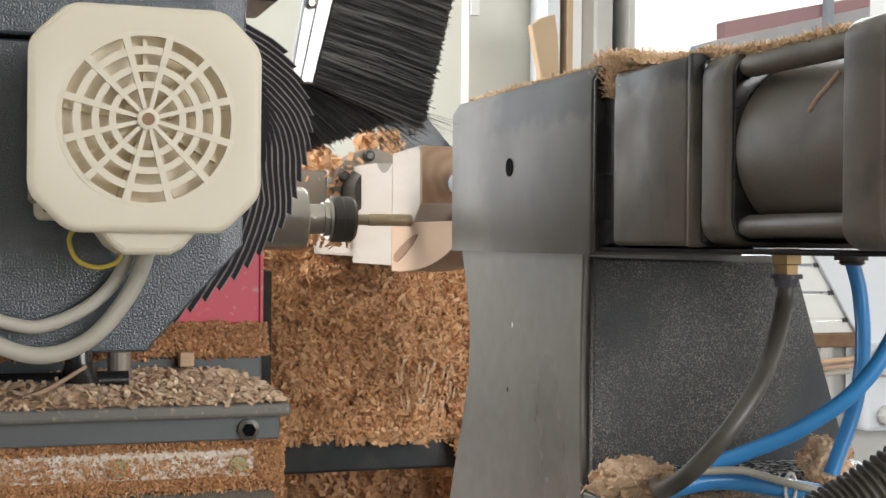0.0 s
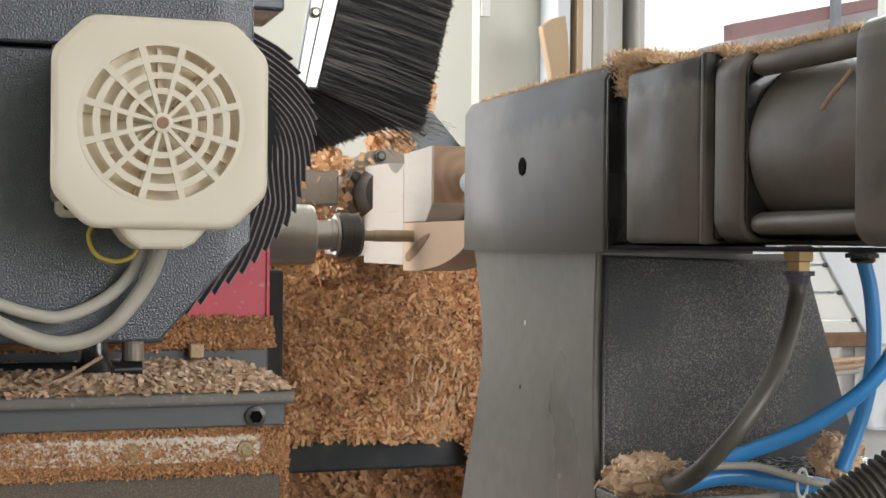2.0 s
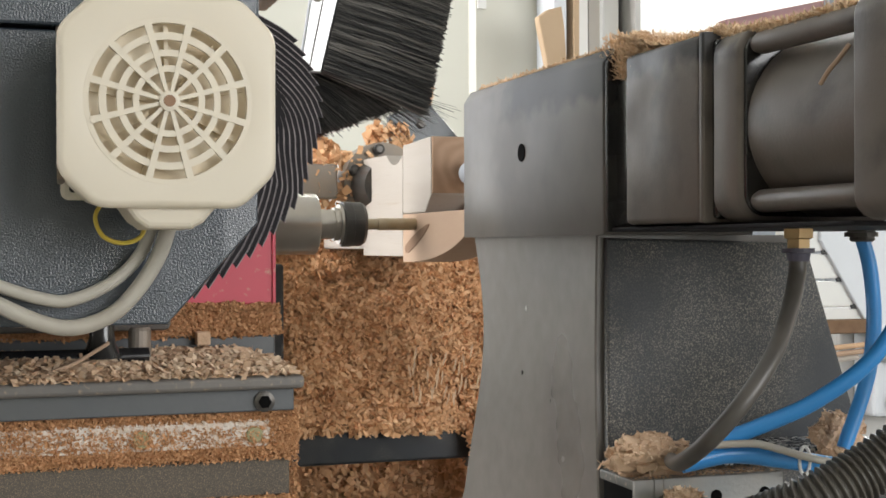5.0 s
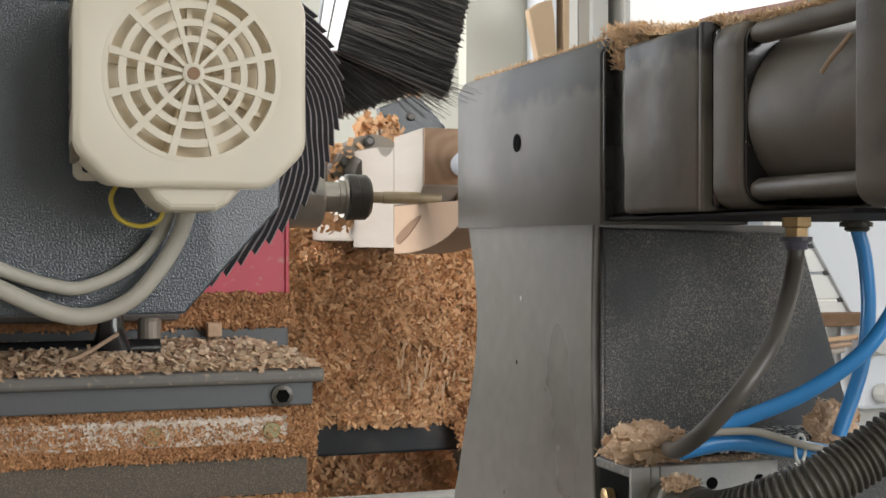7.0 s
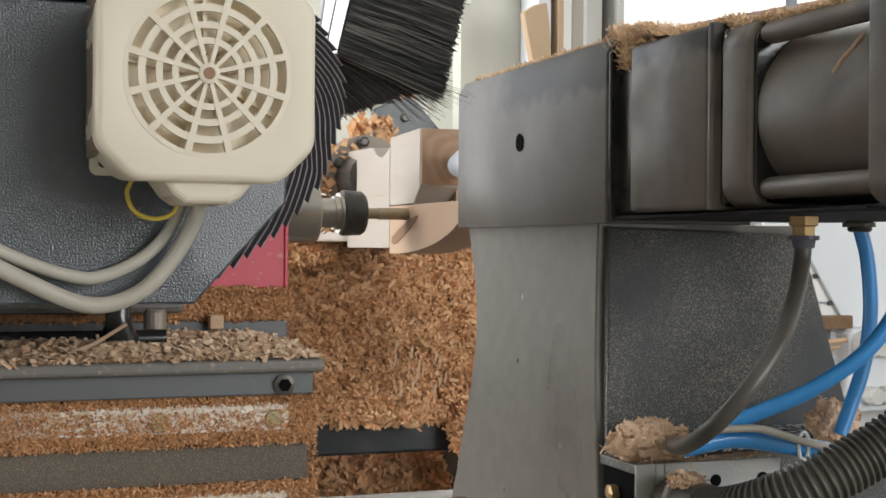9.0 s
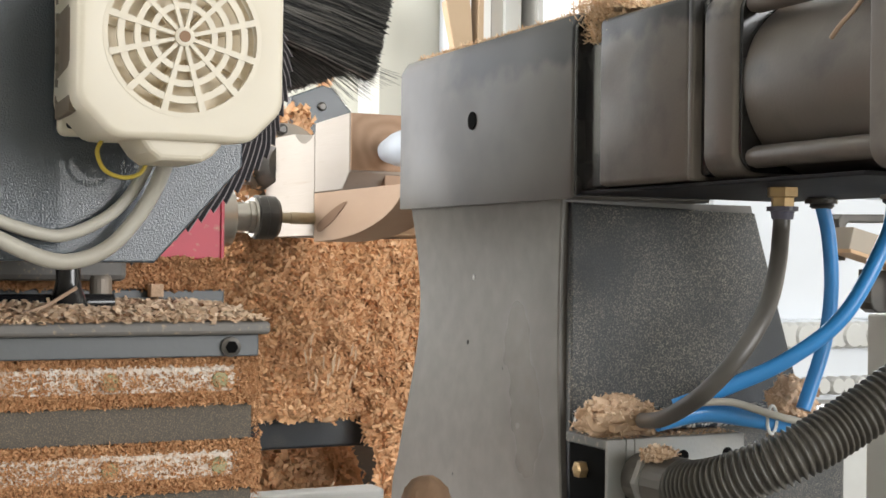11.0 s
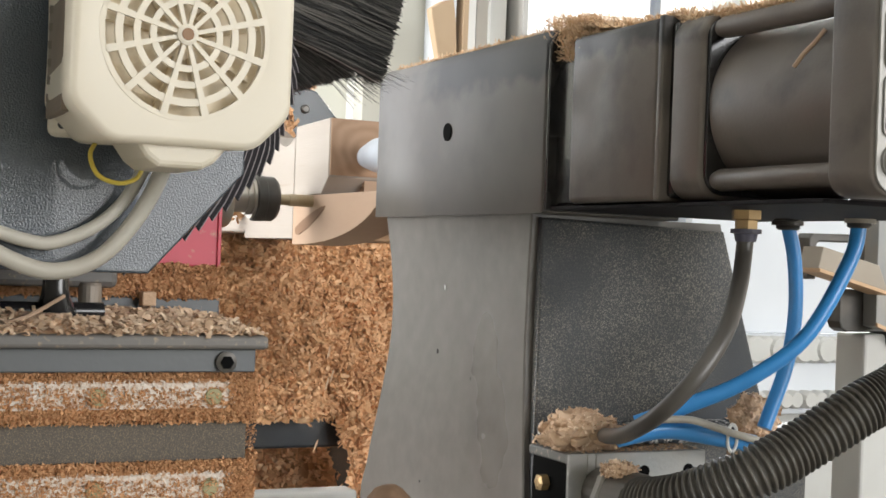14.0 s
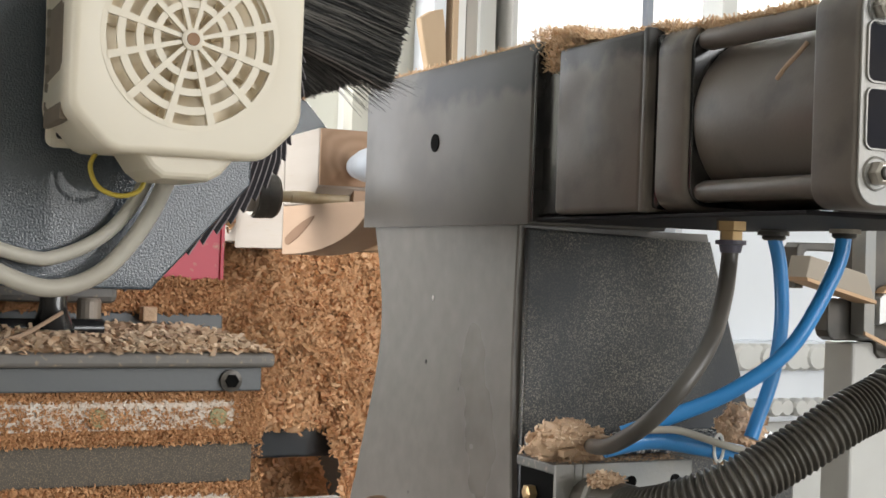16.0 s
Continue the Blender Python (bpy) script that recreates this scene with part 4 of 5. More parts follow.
def clumps():
    rng = random.Random(8)
    # clumps of fine shavings
    for at, r, label in (((0.424, 0.845, 1.037), (0.030, 0.02, 0.0155), "clump of pale brown wood shavings on the bracket box"),
                         ((0.567, 0.83, 1.046), (0.0185, 0.014, 0.0165), "clump of pale brown wood shavings by the blue hose"),
                         ((0.421, 0.79, 1.0185), (0.011, 0.010, 0.005), "small clump of sawdust on the conduit gland"),
                         ((0.545, 0.80, 1.028), (0.02, 0.01, 0.006), "thin sawdust under the hoses")):
        bm = bmesh.new()
        bmesh.ops.create_icosphere(bm, subdivisions=4, radius=1)
        for v in bm.verts:
            k = 1 + 0.32 * noise.noise(v.co * 2.2 + Vector(at) * 50) + 0.22 * noise.noise(v.co * 5) + 0.10 * noise.noise(v.co * 13)
            v.co = Vector((v.co.x * r[0] * k, v.co.y * r[1] * k, v.co.z * r[2] * k)) + Vector(at)
        spots = [(tuple(v.co), tuple((v.co - Vector(at)).normalized())) for v in bm.verts if rng.random() < 0.9]
        ob = part("shavings_clump", bm, "clump", smooth=True)
        tagged(ob, label, "wood shavings", "clumps of shavings")
        flakes("loose_shavings", spots, "pale_chips", "loose pale shavings on a clump", "wood shavings", rng, (0.0018, 0.0046), 0.35, flat=0.55, slim=(0.2, 0.5))
    chip = boxbm(-0.0065, 0.0065, -0.003, 0.003, -0.0024, 0.0024, 0.0004, 1)
    chip.transform(pose(0.4125, 0.827, 1.0335, 8, -12, 14))
    tagged(part("wood_chip", chip, "clump"), "pale squared wood chip lying on the shavings", "wood chip")
    dust = [((rng.uniform(0.402, 0.512), rng.uniform(0.823, 0.872), 1.0258 + rng.uniform(0, 0.0008)), (rng.uniform(-0.3, 0.3), rng.uniform(-0.3, 0.3), 1)) for _ in range(1500)]
    flakes("box_dust", dust, "pale_chips", "pale sawdust scattered over the bracket box", "sawdust", rng, (0.0008, 0.0024), 0.2, flat=0.2, slim=(0.3, 0.7))
    # fluffy strip along the top of the housing and cylinder
    spots = []
    for k in range(13000):
        y = rng.uniform(0.60, 1.17)
        thick = 0.004 if y > 0.90 else (0.016 if y > 0.80 else (0.008 if y > 0.72 else 0.005))
        x = (0.416 if y > 0.69 else 0.4165) + abs(rng.gauss(0, 0.02 if y > 0.69 else 0.006))
        base = 1.326 if y > 0.882 else (1.315 if y > 0.73 else (1.312 if y > 0.69 else 1.3095))
        if y < 0.69 and rng.random() < 0.35:
            continue
        spots.append(((x, y, base + rng.random() ** 1.6 * thick * (0.4 + 1.2 * noise.noise(Vector((y * 30, 2, 0))) ** 2 + 0.3)), (rng.uniform(-0.6, 0.2), rng.uniform(-0.4, 0.4), 1)))
    for k in range(3000):
        y = rng.gauss(0.852, 0.011)
        spots.append(((0.411 + rng.uniform(-0.002, 0.02), y, 1.32 + rng.uniform(-0.018, 0.012)), (-1, rng.uniform(-0.4, 0.4), 0.8)))
    flakes("top_shavings", spots, "fluff", "fluffy orange wood shavings along the top of the tailstock", "wood shavings", rng, (0.0018, 0.0046), 0.7, flat=1.1, slim=(0.10, 0.26))
    bm = heap(0.4135, 0.53, 0.735, 0.88, lambda x, y: 1.316 + 0.012 * math.exp(-((y - 0.85) / 0.03) ** 2) + min(x - 0.4135, 0.03) * 0.15, 20, 30, 0.003, 2, 60)
    tagged(part("top_sawdust", bm, "fluff", smooth=True), "soft orange sawdust lying on the cylinder block", "sawdust", kind="stuff")


M["clump"] = mat("fine_shavings", (0.64, 0.46, 0.32), 0.9, second=(0.50, 0.33, 0.21), scale=70, bump=0.9, bump_scale=260)
M["fluff"] = mat("orange_shavings", (0.78, 0.54, 0.33), 0.85, second=(0.66, 0.42, 0.23), scale=50, bump=0.6, bump_scale=260,
                 island=[(0.0, (0.66, 0.44, 0.26)), (1.0, (0.92, 0.74, 0.54))])


# ---- the tool carriage, which travels along the bed ----
def cover_outline(n, grow=0.0):
    """The fan cover's eight-sided rounded outline about its centre."""
    cx, cz = 0.0675, 1.2525
    out = []
    for k in range(n):
        a = 2 * math.pi * k / n
        c, s = math.cos(a), math.sin(a)
        r = min(0.0505 / max(abs(c), 1e-6), 0.0498 / max(abs(s), 1e-6), 0.0835 / (abs(c) + abs(s)))
        out.append((c, s, r + grow))
    sm = []
    for k in range(n):
        rr = sum(out[(k + d) % n][2] for d in (-1, 0, 1)) / 3
        sm.append((cx + rr * out[k][0], cz + rr * out[k][1]))
    return sm


def fan_motor(car):
    m = part("fan_cover", bmesh.new(), "cream", car, "yellowed white plastic motor fan cover", True)
    n = 112
    bm = bmesh.new()
    loops = []
    hole = [(0.0675 + 0.0365 * math.cos(2 * math.pi * k / n), 1.2525 + 0.0365 * math.sin(2 * math.pi * k / n)) for k in range(n)]
    loops.append([bm.verts.new((x, 0.6115, z)) for x, z in hole])
    loops.append([bm.verts.new((x, 0.6085, z)) for x, z in [(0.0675 + (x - 0.0675) * 1.01, 1.2525 + (z - 1.2525) * 1.01) for x, z in hole]])
    loops.append([bm.verts.new((x, 0.607, z)) for x, z in cover_outline(n, -0.0038)])
    for k in range(1, 6):
        a = math.pi / 2 * k / 5
        loops.append([bm.verts.new((x, 0.607 + 0.0038 * (1 - math.cos(a)), z)) for x, z in cover_outline(n, -0.0038 + 0.0038 * math.sin(a))])
    loops.append([bm.verts.new((x, 0.688, z)) for x, z in cover_outline(n, -0.004)])
    for p, q in zip(loops, loops[1:]):
        for k in range(n):
            j = (k + 1) % n
            bm.faces.new((p[k], p[j], q[j], q[k]))
    bmesh.ops.recalc_face_normals(bm, faces=bm.faces)
    bm.to_mesh(m.data)
    bm.free()
    m.data.polygons.foreach_set("use_smooth", [True] * len(m.data.polygons))
    m.data.set_sharp_from_angle(angle=radians(35))
    # grille of rings and spokes
    bm = bmesh.new()
    for r, w in ((0.0378, 0.0024), (0.0304, 0.0034), (0.0225, 0.0031), (0.0152, 0.0030)):
        for k in range(72):
            q = []
            for a in (2 * math.pi * k / 72, 2 * math.pi * (k + 1) / 72):
                q.append([bm.verts.new((0.0675 + rr * math.cos(a), y, 1.2525 + rr * math.sin(a))) for rr, y in ((r - w / 2, 0.6080), (r + w / 2, 0.6080), (r + w / 2, 0.6105), (r - w / 2, 0.6105))])
            for i in range(4):
                j = (i + 1) % 4
                bm.faces.new((q[0][i], q[0][j], q[1][j], q[1][i]))
    for k in range(12):
        a = 2 * math.pi * (k + 0.5) / 12 + 0.005
        c, s = math.cos(a), math.sin(a)
        pr = []
        for r, w in ((0.002, 0.0016), (0.037, 0.0034)):
            pr.append([bm.verts.new((0.0675 + r * c - d * w / 2 * s, y, 1.2525 + r * s + d * w / 2 * c)) for d, y in ((-1, 0.6076), (1, 0.6076), (1, 0.6105), (-1, 0.6105))])
        for i in range(4):
            j = (i + 1) % 4
            bm.faces.new((pr[0][i], pr[0][j], pr[1][j], pr[1][i]))
    part("grille", bm, "cream", m, "cream grille of rings and spokes")
    part("hub", lathe([(0.6065, 0.0036), (0.6068, 0.0048), (0.613, 0.0048)], "y", (0.0675, 1.2525), 24), "cream", m)
    # the hub's hole, drawn as a flat disc with its dark in the colour
    part("hub_hole", lathe([(0.6062, 0.0028), (0.6068, 0.0028)], "y", (0.0675, 1.2525), 16), "dark_wood", m, "dark brown disc standing for the hole in the hub")
    # fan wheel behind the grille
    part("fan_disc", lathe([(0.6190, 0.0385), (0.630, 0.0385)], "y", (0.0675, 1.2525), 48), "cream_in", m, "dusty tan fan wheel")
    for k in range(9):
        bm = bmesh.new()
        a = 2 * math.pi * k / 9 + 0.2
        c, s = math.cos(a), math.sin(a)
        pts = [(0.0675 + r * c - o * s, 1.2525 + r * s + o * c) for r, o in ((0.010, 0.001), (0.036, 0.001), (0.036, -0.001), (0.010, -0.001))]
        prism(pts, "y", 0.6145, 0.6192, bm=bm)
        part("fan_blade", bm, "cream_in", m)
    lug = [(0.046, 1.206), (0.0525, 1.197), (0.058, 1.193), (0.0785, 1.193), (0.084, 1.196), (0.0925, 1.206)]
    part("cable_gland", prism(lug, "y", 0.613, 0.66, 0.003, 3), "cream", m)
    bm = boxbm(0.0222, 0.1125, 0.684, 0.692, 1.2085, 1.297, 0.004, 3)
    part("flange", bm, "cream", m, "cream mounting flange with screw holes")
    part("flange_hole", lathe([(0.6832, 0.0022), (0.6842, 0.0022)], "y", (0.0285, 1.2145), 16), "black", m)
    # shade on the cover's left side, put in as a thin brown strip
    part("side_shade", prism([(0.0180, 0.632), (0.0205, 0.6838), (0.0235, 0.6838), (0.0235, 0.632)], "z", 1.2165, 1.2885, 0.0006, 1), "side_plastic", m, "brownish shaded side of the cover")
    for k in range(9):
        z = 1.221 + 0.0085 * k
        # flat plates; the dark of the vent recesses is in their colour
        part("vent", prism([(0.655, z), (0.6815, z + 0.0035), (0.6815, z + 0.0075), (0.655, z + 0.004)], "x", 0.0199, 0.0209, 0.0002, 1), "slot_shade", m, "slanted vent slot with its shade put into the colour" if k == 0 else "")


def bellows(car):
    """Overlapping curved folds like shingles: each runs down to a square tip on the outer line."""
    zs = [1.132, 1.141, 1.150, 1.158, 1.165, 1.1715, 1.1785, 1.1885, 1.197, 1.204, 1.211, 1.222, 1.232, 1.243, 1.257, 1.2725, 1.283, 1.295, 1.308, 1.319, 1.330, 1.345, 1.36, 1.38, 1.44]
    xs = [0.048, 0.068, 0.086, 0.0995, 0.110, 0.119, 0.1295, 0.141, 0.149, 0.155, 0.161, 0.166, 0.169, 0.1735, 0.1775, 0.1785, 0.1765, 0.173, 0.1665, 0.160, 0.151, 0.139, 0.127, 0.108, 0.05]
    line = [Vector((float(np.interp(z, zs, xs)), z)) for z in np.linspace(1.132, 1.44, 320)]
    run = [0.0]
    for p, q in zip(line, line[1:]):
        run.append(run[-1] + (q - p).length)

    def at(s):
        return Vector((float(np.interp(s, run, [p.x for p in line])), float(np.interp(s, run, [p.y for p in line]))))

    def inward(s):
        d = at(min(s + 0.012, run[-1])) - at(max(s - 0.012, 0))
        return Vector((-d.y, d.x)).normalized()

    def curve(s0, off, reach):
        return [at(s0 + s) + inward(s0 + s) * (off + 0.42 * s) for s in np.linspace(0, reach, 18)]

    n = 25
    for k in range(2, n):
        s0 = 0.003 + k * 0.0100
        reach = min(0.062, run[-1] - s0)
        y = 0.712 + 0.0027 * k

        def band(a, b):
            return [tuple(p) for p in curve(s0, a, reach)] + [tuple(p) for p in curve(s0, b, reach)[::-1]]

        fin = part("bellows_fold", prism(band(0.0, 0.019), "y", y, y + 0.0016), "fin", car, "black curved bellows fold" if k == 2 else "")
        part("fold_edge", prism(band(-0.0002, 0.0003), "y", y - 0.0003, y + 0.0012), "fin_edge", fin, "thin greyish fold edge, paler than the fold" if k == 2 else "")
        part("fold_seam", prism(band(0.0030, 0.0032), "y", y - 0.0002, y + 0.0006), "fin_edge", fin)


def brush(car):
    rng = random.Random(21)
    b = part("brush_holder", prism([(0.226, 1.40), (0.2030, 1.303), (0.1875, 1.303), (0.2035, 1.40)], "y", 0.872, 0.880, 0.001), "alu", car, "bright aluminium brush holder strip")
    part("groove", prism([(0.2145, 1.40), (0.1945, 1.303), (0.1935, 1.303), (0.2135, 1.40)], "y", 0.8712, 0.8724), "dark_steel", b)
    part("screw", lathe([(0.868, 0.002), (0.869, 0.0038), (0.872, 0.0038)], "y", (0.2005, 1.3545), 16), "steel", b)
    bm_v, bm_f = [], []

    def bristle(p, q, r, sag):
        i = len(bm_v)
        mid = [(a + b_) / 2 + s for a, b_, s in zip(p, q, (0, 0, -sag))]
        for c, w in ((p, r), (mid, r), (q, r * 0.6)):
            bm_v.extend([(c[0], c[1] - w, c[2]), (c[0], c[1] + w, c[2] + w), (c[0], c[1] + w, c[2] - w)])
        for s in (0, 3):
            for j in range(3):
                bm_f.append((i + s + j, i + s + (j + 1) % 3, i + s + 3 + (j + 1) % 3, i + s + 3 + j))

    for k in range(3400):
        f = rng.random()
        x0, z0 = 0.203 + 0.023 * f, 1.304 + 0.096 * f
        ln = 0.077 + rng.gauss(0, 0.0012)
        tip = (x0 + ln * 0.965, 0.876 + rng.uniform(-0.01, 0.01), z0 - 0.017 - 0.006 * rng.random() - 0.010 * (1 - f) * rng.random())
        bristle((x0, 0.876 + rng.uniform(-0.007, 0.007), z0), tip, 0.0005, -0.001)
    part("bristles", bristles_mesh(bm_v, bm_f), "bristle", b, "stiff black brush bristles")
    bm_v.clear()
    bm_f.clear()
    # second brush behind, whose tips are bent down
    for k in range(1700):
        f = rng.random()
        x0, z0 = 0.168 + 0.041 * f, 1.300 + 0.014 * f
        ln = 0.032 + 0.044 * f + rng.gauss(0, 0.003)
        dip = 0.018 + 0.018 * (1 - f) + rng.uniform(0, 0.007)
        bristle((x0, 0.895 + rng.uniform(-0.004, 0.004), z0), (x0 + ln, 0.90 + rng.uniform(-0.008, 0.008), z0 - dip), 0.0005, -0.003)
    for k in range(70):
        f = rng.random()
        x0 = 0.222 + 0.035 * f
        bristle((x0, 0.884, 1.295), (x0 + 0.034 + 0.02 * rng.random(), 0.885, 1.256 + 0.022 * f + 0.008 * rng.random()), 0.00022, 0.0)
    part("bent_bristles", bristles_mesh(bm_v, bm_f), "bristle", b, "bent black bristles spreading downward")


def bristles_mesh(v, f):
    me = bpy.data.meshes.new("scratch")
    me.from_pydata(list(v), [], list(f))
    bm = bmesh.new()
    bm.from_mesh(me)
    bpy.data.meshes.remove(me)
    return bm


def slide(car):
    rng = random.Random(5)
    pts = [(-0.2, 1.143), (0.0775, 1.143), (0.1265, 1.197), (0.1265, 1.2975), (-0.2, 1.2975)]
    part("head_plate", prism(pts, "y", 0.700, 0.709, 0.0012), "hammer", car, "hammered blue-grey painted head plate")
    part("upper_plate", boxbm(-0.2, 0.1263, 0.694, 0.709, 1.299, 1.45, 0.0015), "hammer", car)
    part("head_body", prism([(-0.2, 1.15), (0.06, 1.15), (0.10, 1.2), (0.10, 1.44), (-0.2, 1.44)], "y", 0.711, 0.86), "fin", car)
    part("spindle_mount", boxbm(-0.25, 0.14, 1.40, 1.50, 1.17, 1.28, 0.004), "fin", car, "dark spindle mount body")
    # out of sight; added to keep the side light off the housing's near end
    part("side_light_block", boxbm(-0.2, 0.10, 0.862, 1.15, 1.13, 1.44, 0.004), "grey", car, "unseen grey block added to shade the near end of the tailstock")
    part("cross_beam", boxbm(-0.25, 0.05, 1.152, 1.42, 1.16, 1.27, 0.004), "grey", car)
    part("side_bracket", boxbm(0.128, 0.165, 0.80, 0.87, 1.342, 1.45, 0.002), "hammer", car)
    # cables
    part("cable", tubebm([(0.0745, 0.664, 1.197), (0.0710, 0.678, 1.181), (0.0625, 0.683, 1.1655), (0.0496, 0.684, 1.1514), (0.0336, 0.684, 1.1442), (0.0177, 0.684, 1.1445), (-0.005, 0.685, 1.154), (-0.035, 0.69, 1.171), (-0.07, 0.694, 1.20)], 0.0042, 60, 14), "cable", car, "thick grey cable", True)
    part("cable", tubebm([(0.0675, 0.676, 1.196), (0.0635, 0.688, 1.183), (0.0554, 0.690, 1.1723), (0.0444, 0.690, 1.1641), (0.0302, 0.690, 1.1580), (0.0177, 0.690, 1.1572), (-0.008, 0.691, 1.165), (-0.05, 0.694, 1.185)], 0.0034, 60, 14), "cable", car, "thick grey cable", True)
    part("earth_wire", tubebm([(0.0405, 0.662, 1.206), (0.0375, 0.66, 1.199), (0.041, 0.658, 1.190), (0.050, 0.656, 1.1865), (0.0585, 0.655, 1.189), (0.062, 0.655, 1.196)], 0.0011, 40, 8), "yellow", car, "yellow earth wire loop", True)
    # pipe and studs under the plate
    part("pipe", tubebm([(-0.2, 0.81, 1.1175), (0.0, 0.812, 1.1175), (0.08, 0.812, 1.1178)], 0.0055, 20, 14), "gloss_black", car, "shiny black pipe", True)
    part("pipe_tee", lathe([(1.1175, 0.0125), (1.121, 0.0108), (1.126, 0.0085), (1.131, 0.0075), (1.150, 0.0073)], "z", (0.052, 0.81), 24), "gloss_black", car, "", True)
    part("stud", lathe([(1.11, 0.007), (1.132, 0.007), (1.134, 0.006)], "z", (0.077, 0.835), 18), "dull_steel", car)
    part("step", boxbm(-0.2, 0.173, 0.885, 0.96, 1.105, 1.1245, 0.0015), "apron", car, "blue-grey steel step")
    part("red_block", boxbm(0.02, 0.1757, 0.8985, 1.0, 1.1437, 1.25, 0.002), "red", car, "red painted steel block")
    part("red_edge", boxbm(0.1735, 0.1760, 0.8968, 0.8990, 1.1437, 1.25, 0.0005), "red", car)
    # table
    part("table", boxbm(-0.25, 0.1668, 0.765, 0.93, 1.0995, 1.1075, 0.0025, 3), "grey", car, "grey steel table edge")
    part("table_apron", boxbm(-0.25, 0.1625, 0.776, 0.93, 1.0855, 1.0993, 0.001), "apron", car)
    part("apron_bolt", lathe([(0.7725, 0.003), (0.7735, 0.0062), (0.7765, 0.0062)], "y", (0.1440, 1.0915), 24), "dark_steel", car, "round socket bolt")
    part("bolt_socket", lathe([(0.7716, 0.0040), (0.7728, 0.0040)], "y", (0.1440, 1.0915), 6), "void", car)
    # stacked rails with sawdust crust
    z = 1.0855
    for tier in range(3):
        top = z - 0.0525 * tier
        prof = [(0.80, top), (0.784, top - 0.002), (0.7815, top - 0.006), (0.7815, top - 0.0235), (0.785, top - 0.029), (0.80, top - 0.0305)]
        bm = bmesh.new()
        nx = 260
        rows = []
        for i in range(nx + 1):
            x = -0.25 + 0.4145 * i / nx
            row = []
            for j, (y, zz) in enumerate(prof):
                fz = 0.0016 * noise.noise(Vector((x * 160, j * 3.1 + tier * 7, 0))) + 0.0014 * noise.noise(Vector((x * 420, j * 5.3, tier)))
                row.append(bm.verts.new((x, y + fz, zz + 0.7 * fz)))
            rows.append(row)
        for p, q in zip(rows, rows[1:]):
            for j in range(len(prof) - 1):
                bm.faces.new((p[j], q[j], q[j + 1], p[j + 1]))
        bm.faces.new(rows[-1])
        rail = part("slide_rail", bm, "crust", car, "slide rail caked in rust-coloured sawdust")
        part("wear_strip", boxbm(-0.04, 0.151, 0.7800, 0.7822, top - 0.0215, top - 0.0065, 0.0004, 1), "worn", rail, "scuffed white strip")
        for x in (0.0722, 0.139):
            part("plug", lathe([(0.7786, 0.0047), (0.7802, 0.0054)], "y", (x, top - 0.0145), 18), "green", rail, "dull green screw plug")
        part("rail_base", boxbm(-0.25, 0.1615, 0.7855, 0.93, top - 0.0525, top - 0.0295, 0.0008, 1), "rail", car)
        spots = []
        for k in range(12000):
            x = rng.uniform(-0.1, 0.1655)
            q = rng.random()
            zz = top - (rng.uniform(-0.001, 0.0068) if q < 0.41 else rng.uniform(0.0205, 0.030) if q < 0.76 else 0.0225 - 0.0135 * rng.random() ** 1.4)
            spots.append(((x, 0.7812 + rng.uniform(-0.0012, 0.0015) if q < 0.76 else 0.7794 + rng.uniform(-0.0006, 0.0004), zz), (rng.uniform(-0.4, 0.4), -1, rng.uniform(-0.4, 0.6))))
        for k in range(4200):
            x = rng.uniform(-0.12, 0.075) if rng.random() < 0.8 else rng.uniform(0.148, 0.1655)
            if rng.random() < (x + 0.02) / 0.09 and x < 0.1:
                continue
            spots.append(((x, 0.7794 + rng.uniform(-0.0008, 0.0005), top - rng.uniform(0.004, 0.024)), (rng.uniform(-0.4, 0.4), -1, rng.uniform(-0.4, 0.4))))
        for x, many in ((0.0722, 150), (0.139, 45)):
            for k in range(many):
                g, r = rng.uniform(0, 6.3), 0.0062 * rng.random() ** 0.5
                spots.append(((x + r * math.cos(g), 0.7784, top - 0.0145 + r * math.sin(g)), (rng.uniform(-0.3, 0.3), -1, 0.2)))
        for k in range(520):
            spots.append(((0.1645 + rng.uniform(-0.001, 0.0025), rng.uniform(0.781, 0.81), top - rng.uniform(0, 0.0525)), (1, -0.5, 0)))
        flakes("rail_dust", spots, "crust_flakes", "rust-coloured sawdust crumbs on the rail", "sawdust", rng, (0.0008, 0.0018), 0.5, car, flat=0.9)
        spots = [((rng.uniform(-0.02, 0.152), 0.7797, top - 0.0058 - 0.013 * rng.random() ** 1.4), (0, -1, 0.2)) for _ in range(900)]
        flakes("strip_fuzz", spots, "worn", "white scuffed fibres on the strip", "fibres", rng, (0.0010, 0.0026), 0.2, car, flat=0.25, slim=(0.15, 0.4))
    part("saddle", boxbm(-0.25, 0.16, 0.79, 1.0, 0.62, 0.928, 0.003), "grey", car)
    # crusts on the step and beneath the red block
    bm = heap(-0.2, 0.176, 0.884, 0.99, lambda x, y: 1.1242 + 0.0125 * min(1, (y - 0.884) / 0.008) ** 0.5 + 0.005 * min(1, (y - 0.884) / 0.03), 120, 24, 0.003, 9, 90)
    part("step_crust", bm, "crust", car, "rust-coloured sawdust crust on the step", True)
    spots = []
    for k in range(8000):
        d = rng.random() ** 2 * 0.03
        top = 1.1242 + 0.0125 * min(1, d / 0.008) ** 0.5 + 0.005 * min(1, d / 0.03)
        spots.append(((rng.uniform(-0.1, 0.1775), 0.884 + d - 0.001, top + rng.uniform(-0.0015, 0.0012)), (rng.uniform(-0.3, 0.3), -1, 0.7)))
    for k in range(2600):
        x = rng.uniform(0.06, 0.178)
